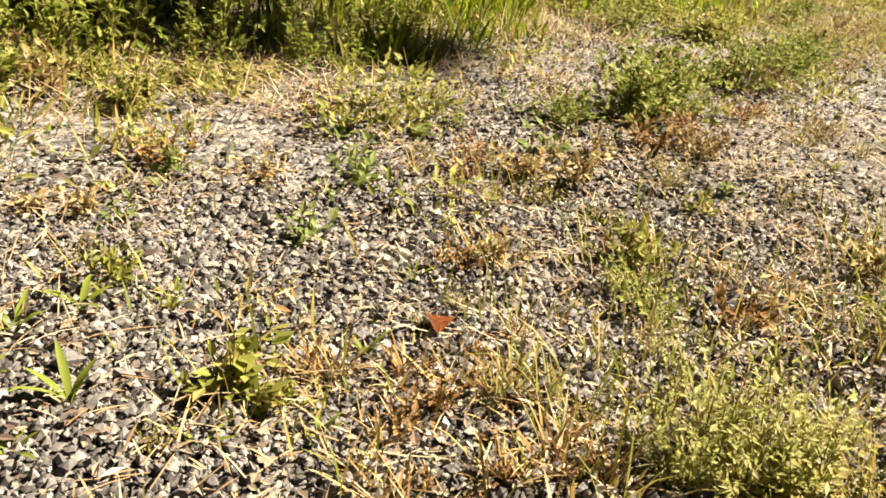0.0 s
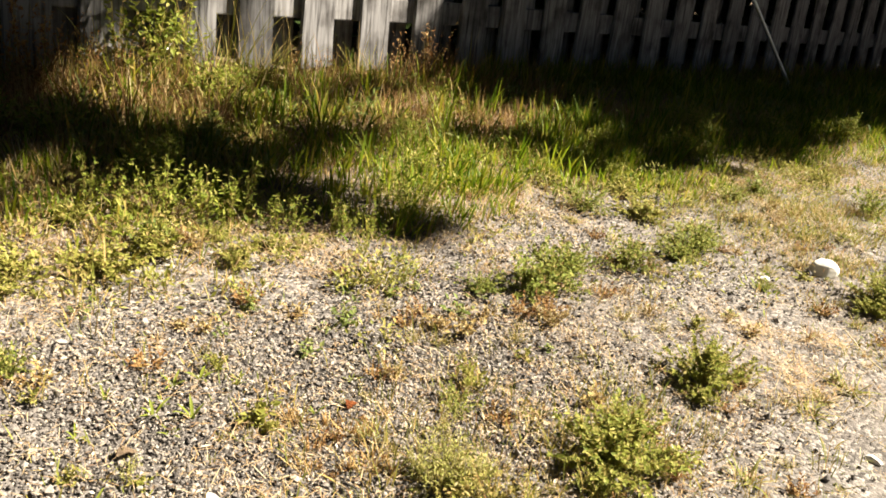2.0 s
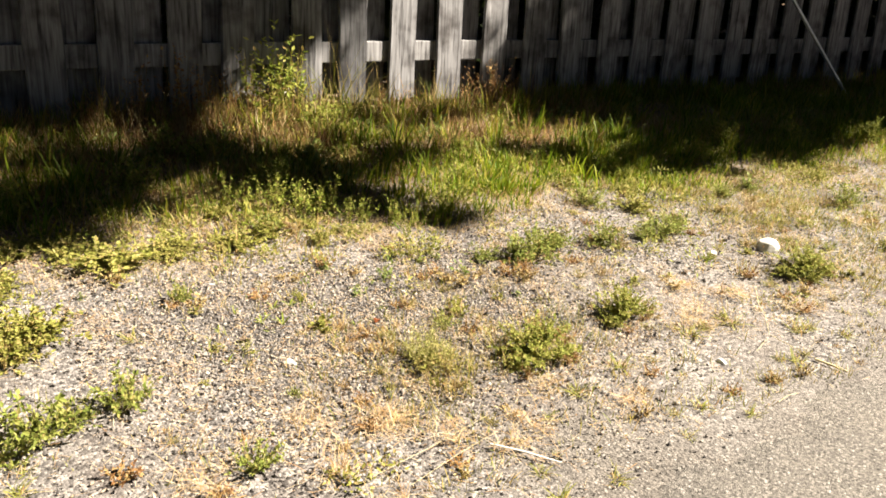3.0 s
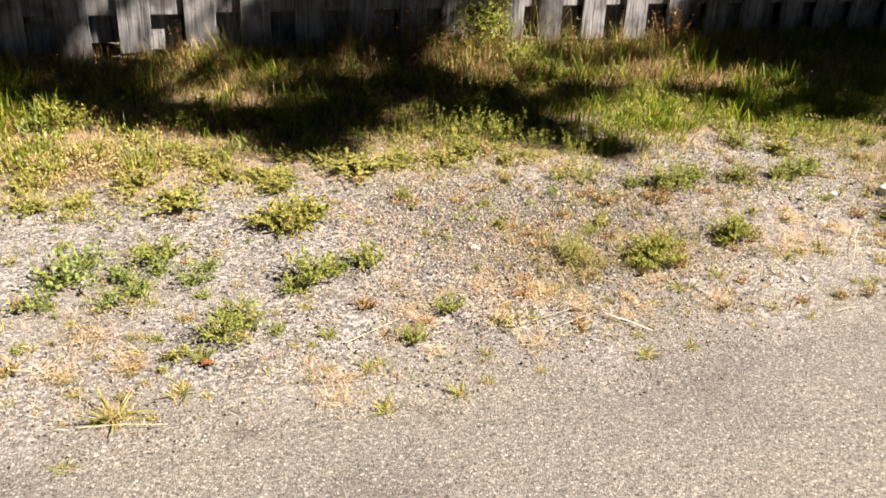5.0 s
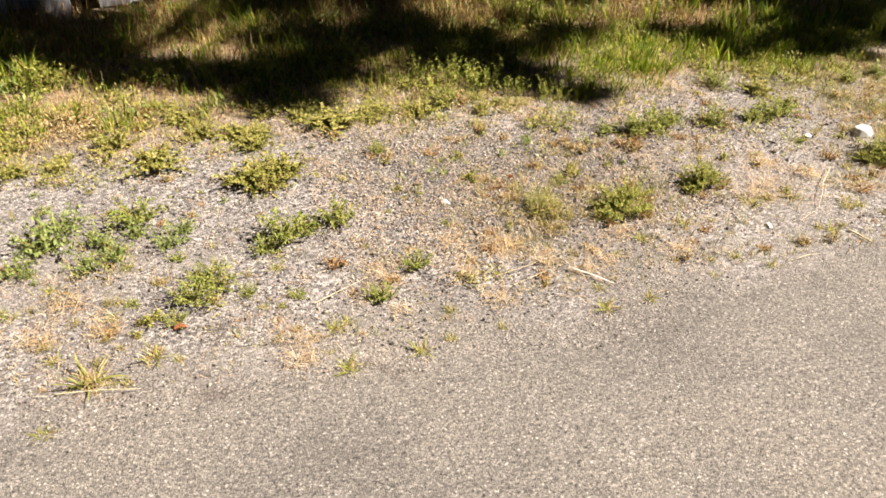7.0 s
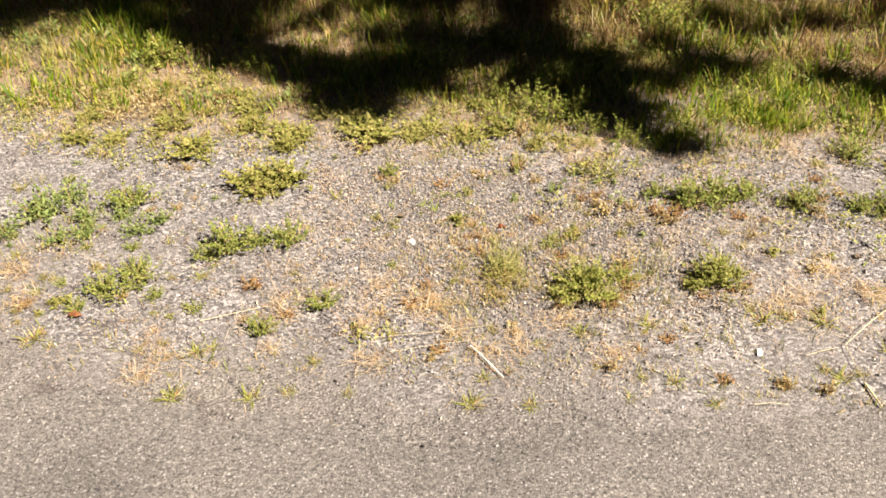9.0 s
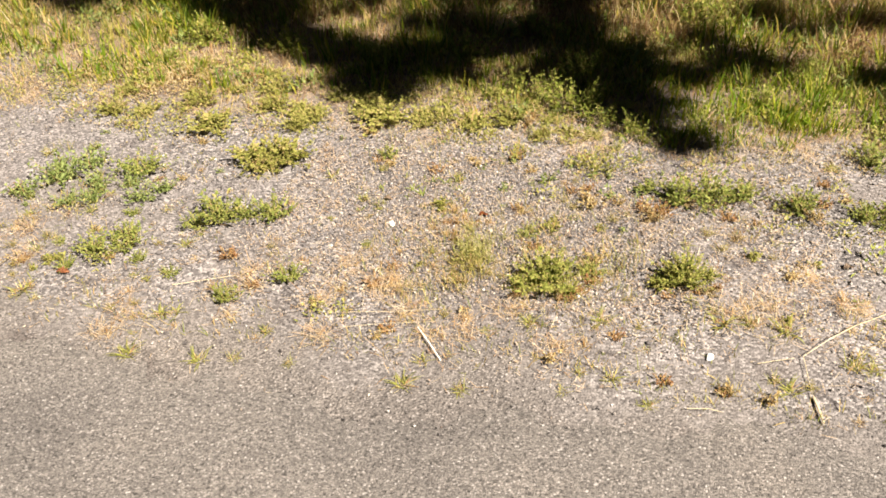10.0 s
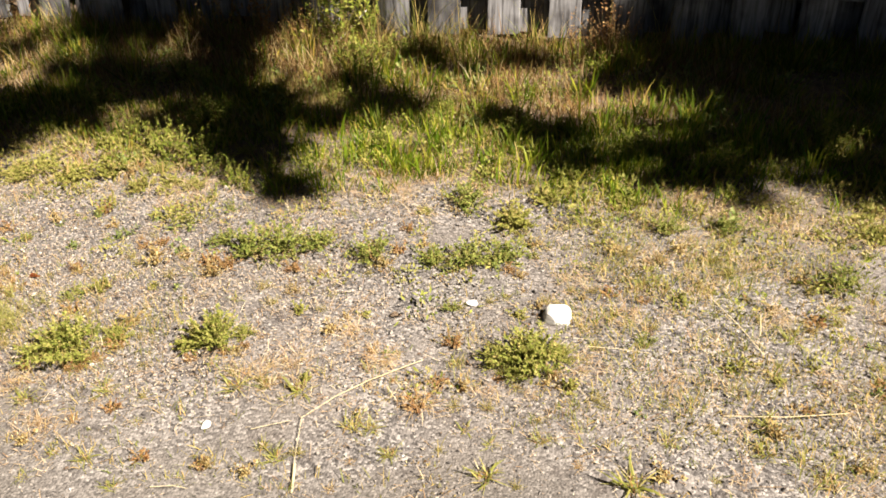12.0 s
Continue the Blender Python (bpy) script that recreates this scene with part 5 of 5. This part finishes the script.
def stalk(points, radius, label, name="straw_stalk"):
    """A dry stalk lying on the ground along points."""
    cu = bpy.data.curves.new(name, "CURVE")
    cu.dimensions, cu.bevel_depth, cu.bevel_resolution = "3D", radius, 1
    sp = cu.splines.new("POLY")
    sp.points.add(len(points) - 1)
    for k, (q, (x, y, z)) in enumerate(zip(sp.points, points)):
        q.co, q.radius = (x, y, z + float(lumpy(x, y)) + 0.004, 1), 1 - 0.5 * k / len(points)
    ob = new(name, cu)
    cu.materials.append(PALE_WOOD if name == "dry_stick" else STRAW)
    dg = bpy.context.evaluated_depsgraph_get()
    me = bpy.data.meshes.new_from_object(ob.evaluated_get(dg))
    bpy.data.objects.remove(ob)
    tagged(new(name, me), label, "straw")


stalk([(-0.709, 1.137, 0.006), (-0.668, 1.088, 0.008), (-0.624, 1.034, 0.004)], 0.0022, "pale dry stick lying at the asphalt edge", "dry_stick")
stalk([(0.42, 1.43, 0.010), (0.312, 1.338, 0.014), (0.25, 1.27, 0.016), (0.188, 1.207, 0.006), (0.20, 1.10, 0.004), (0.217, 1.015, 0.004)], 0.0011, "long bent straw stalk at the asphalt edge")
stalk([(0.203, 1.085, 0.002), (0.21, 1.05, 0.003), (0.217, 1.01, 0.002)], 0.0034, "feathery pale seed head of a straw stalk", "seed_head")
stalk([(1.351, 1.346, 0.012), (1.22, 1.325, 0.014), (1.086, 1.314, 0.008)], 0.0011, "pale straw stalk lying on dry grass")
stalk([(0.795, 1.507, 0.012), (0.87, 1.500, 0.016), (0.946, 1.498, 0.012)], 0.0009, "thin straw stalk beside a bushy weed")
stalk([(1.207, 1.52, 0.01), (1.16, 1.59, 0.035), (1.10, 1.66, 0.06)], 0.0013, "dry straw stalk standing out of yellow grass")
stalk([(1.205, 1.575, 0.02), (1.203, 1.58, 0.045), (1.20, 1.59, 0.07)], 0.0023, "pale dry seed head on the verge", "seed_head")
stalk([(-1.406, 1.179, 0.008), (-1.33, 1.21, 0.012), (-1.25, 1.247, 0.008)], 0.0009, "straw stalk lying in the gravel")
stalk([(-0.902, 1.099, 0.008), (-0.79, 1.13, 0.012), (-0.672, 1.164, 0.008)], 0.0005, "thin straw stalk at the asphalt edge")
stalk([(-0.95, 1.147, 0.008), (-0.80, 1.18, 0.012), (-0.657, 1.217, 0.008)], 0.0005, "thin straw stalk at the asphalt edge")
stalk([(-0.063, 0.990, 0.006), (-0.02, 0.998, 0.008), (0.013, 0.994, 0.008)], 0.0008, "thin straw stalk on the asphalt")
stalk([(0.088, 1.165, 0.006), (0.13, 1.182, 0.008), (0.169, 1.195, 0.008)], 0.0008, "thin straw stalk at the asphalt edge")
stalk([(-2.019, 1.01, 0.006), (-1.93, 0.99, 0.010), (-1.843, 0.975, 0.006)], 0.0009, "thin straw stalk at the asphalt edge")
stalk([(-0.21, 3.38, 0.02), (-0.14, 3.41, 0.09), (-0.07, 3.45, 0.17)], 0.0035, "dry stick leaning in the grass before the fence", "dry_stick")


def fallen_leaf(x, y, turn, size, material, label):
    bm = bmesh.new()
    rows = []
    for i in range(6):
        q = i / 5
        w = size * 0.36 * math.sin(math.pi * (0.06 + 0.9 * q))
        rows.append([bm.verts.new((size * (q - 0.5), k * w, 0.006 + 0.3 * w * abs(k) + 0.004 * math.sin(5 * q))) for k in (-1, 0, 1)])
    for a, b in zip(rows, rows[1:]):
        for k in (0, 1):
            bm.faces.new((a[k], a[k + 1], b[k + 1], b[k]))
    bmesh.ops.solidify(bm, geom=bm.faces[:], thickness=0.0006)
    ob = part("fallen_leaf", bm, material, smooth=True)
    ob.matrix_basis = pose(x, y, float(lumpy(x, y)) + 0.002, 0, 0, turn)
    tagged(ob, label, "leaf")


RUST = plain("rust_leaf", (0.30, 0.12, 0.055), 0.7, 0.2, 120.0)
fallen_leaf(-1.738, 1.172, 20, 0.035, RUST, "fallen rust-red leaf beside a low weed")
fallen_leaf(0.33, 1.60, 30, 0.03, FLAKES, "curled tan leaf on the dry verge")
fallen_leaf(-0.96, 1.70, 10, 0.028, FLAKES, "curled tan leaf on the gravel")
ORANGE = plain("orange_leaf", (0.22, 0.065, 0.02), 0.6, 0.3, 150.0, 0.5)
fallen_leaf(-0.656, 1.657, 35, 0.028, ORANGE, "curled rust-orange dead leaf on the gravel")
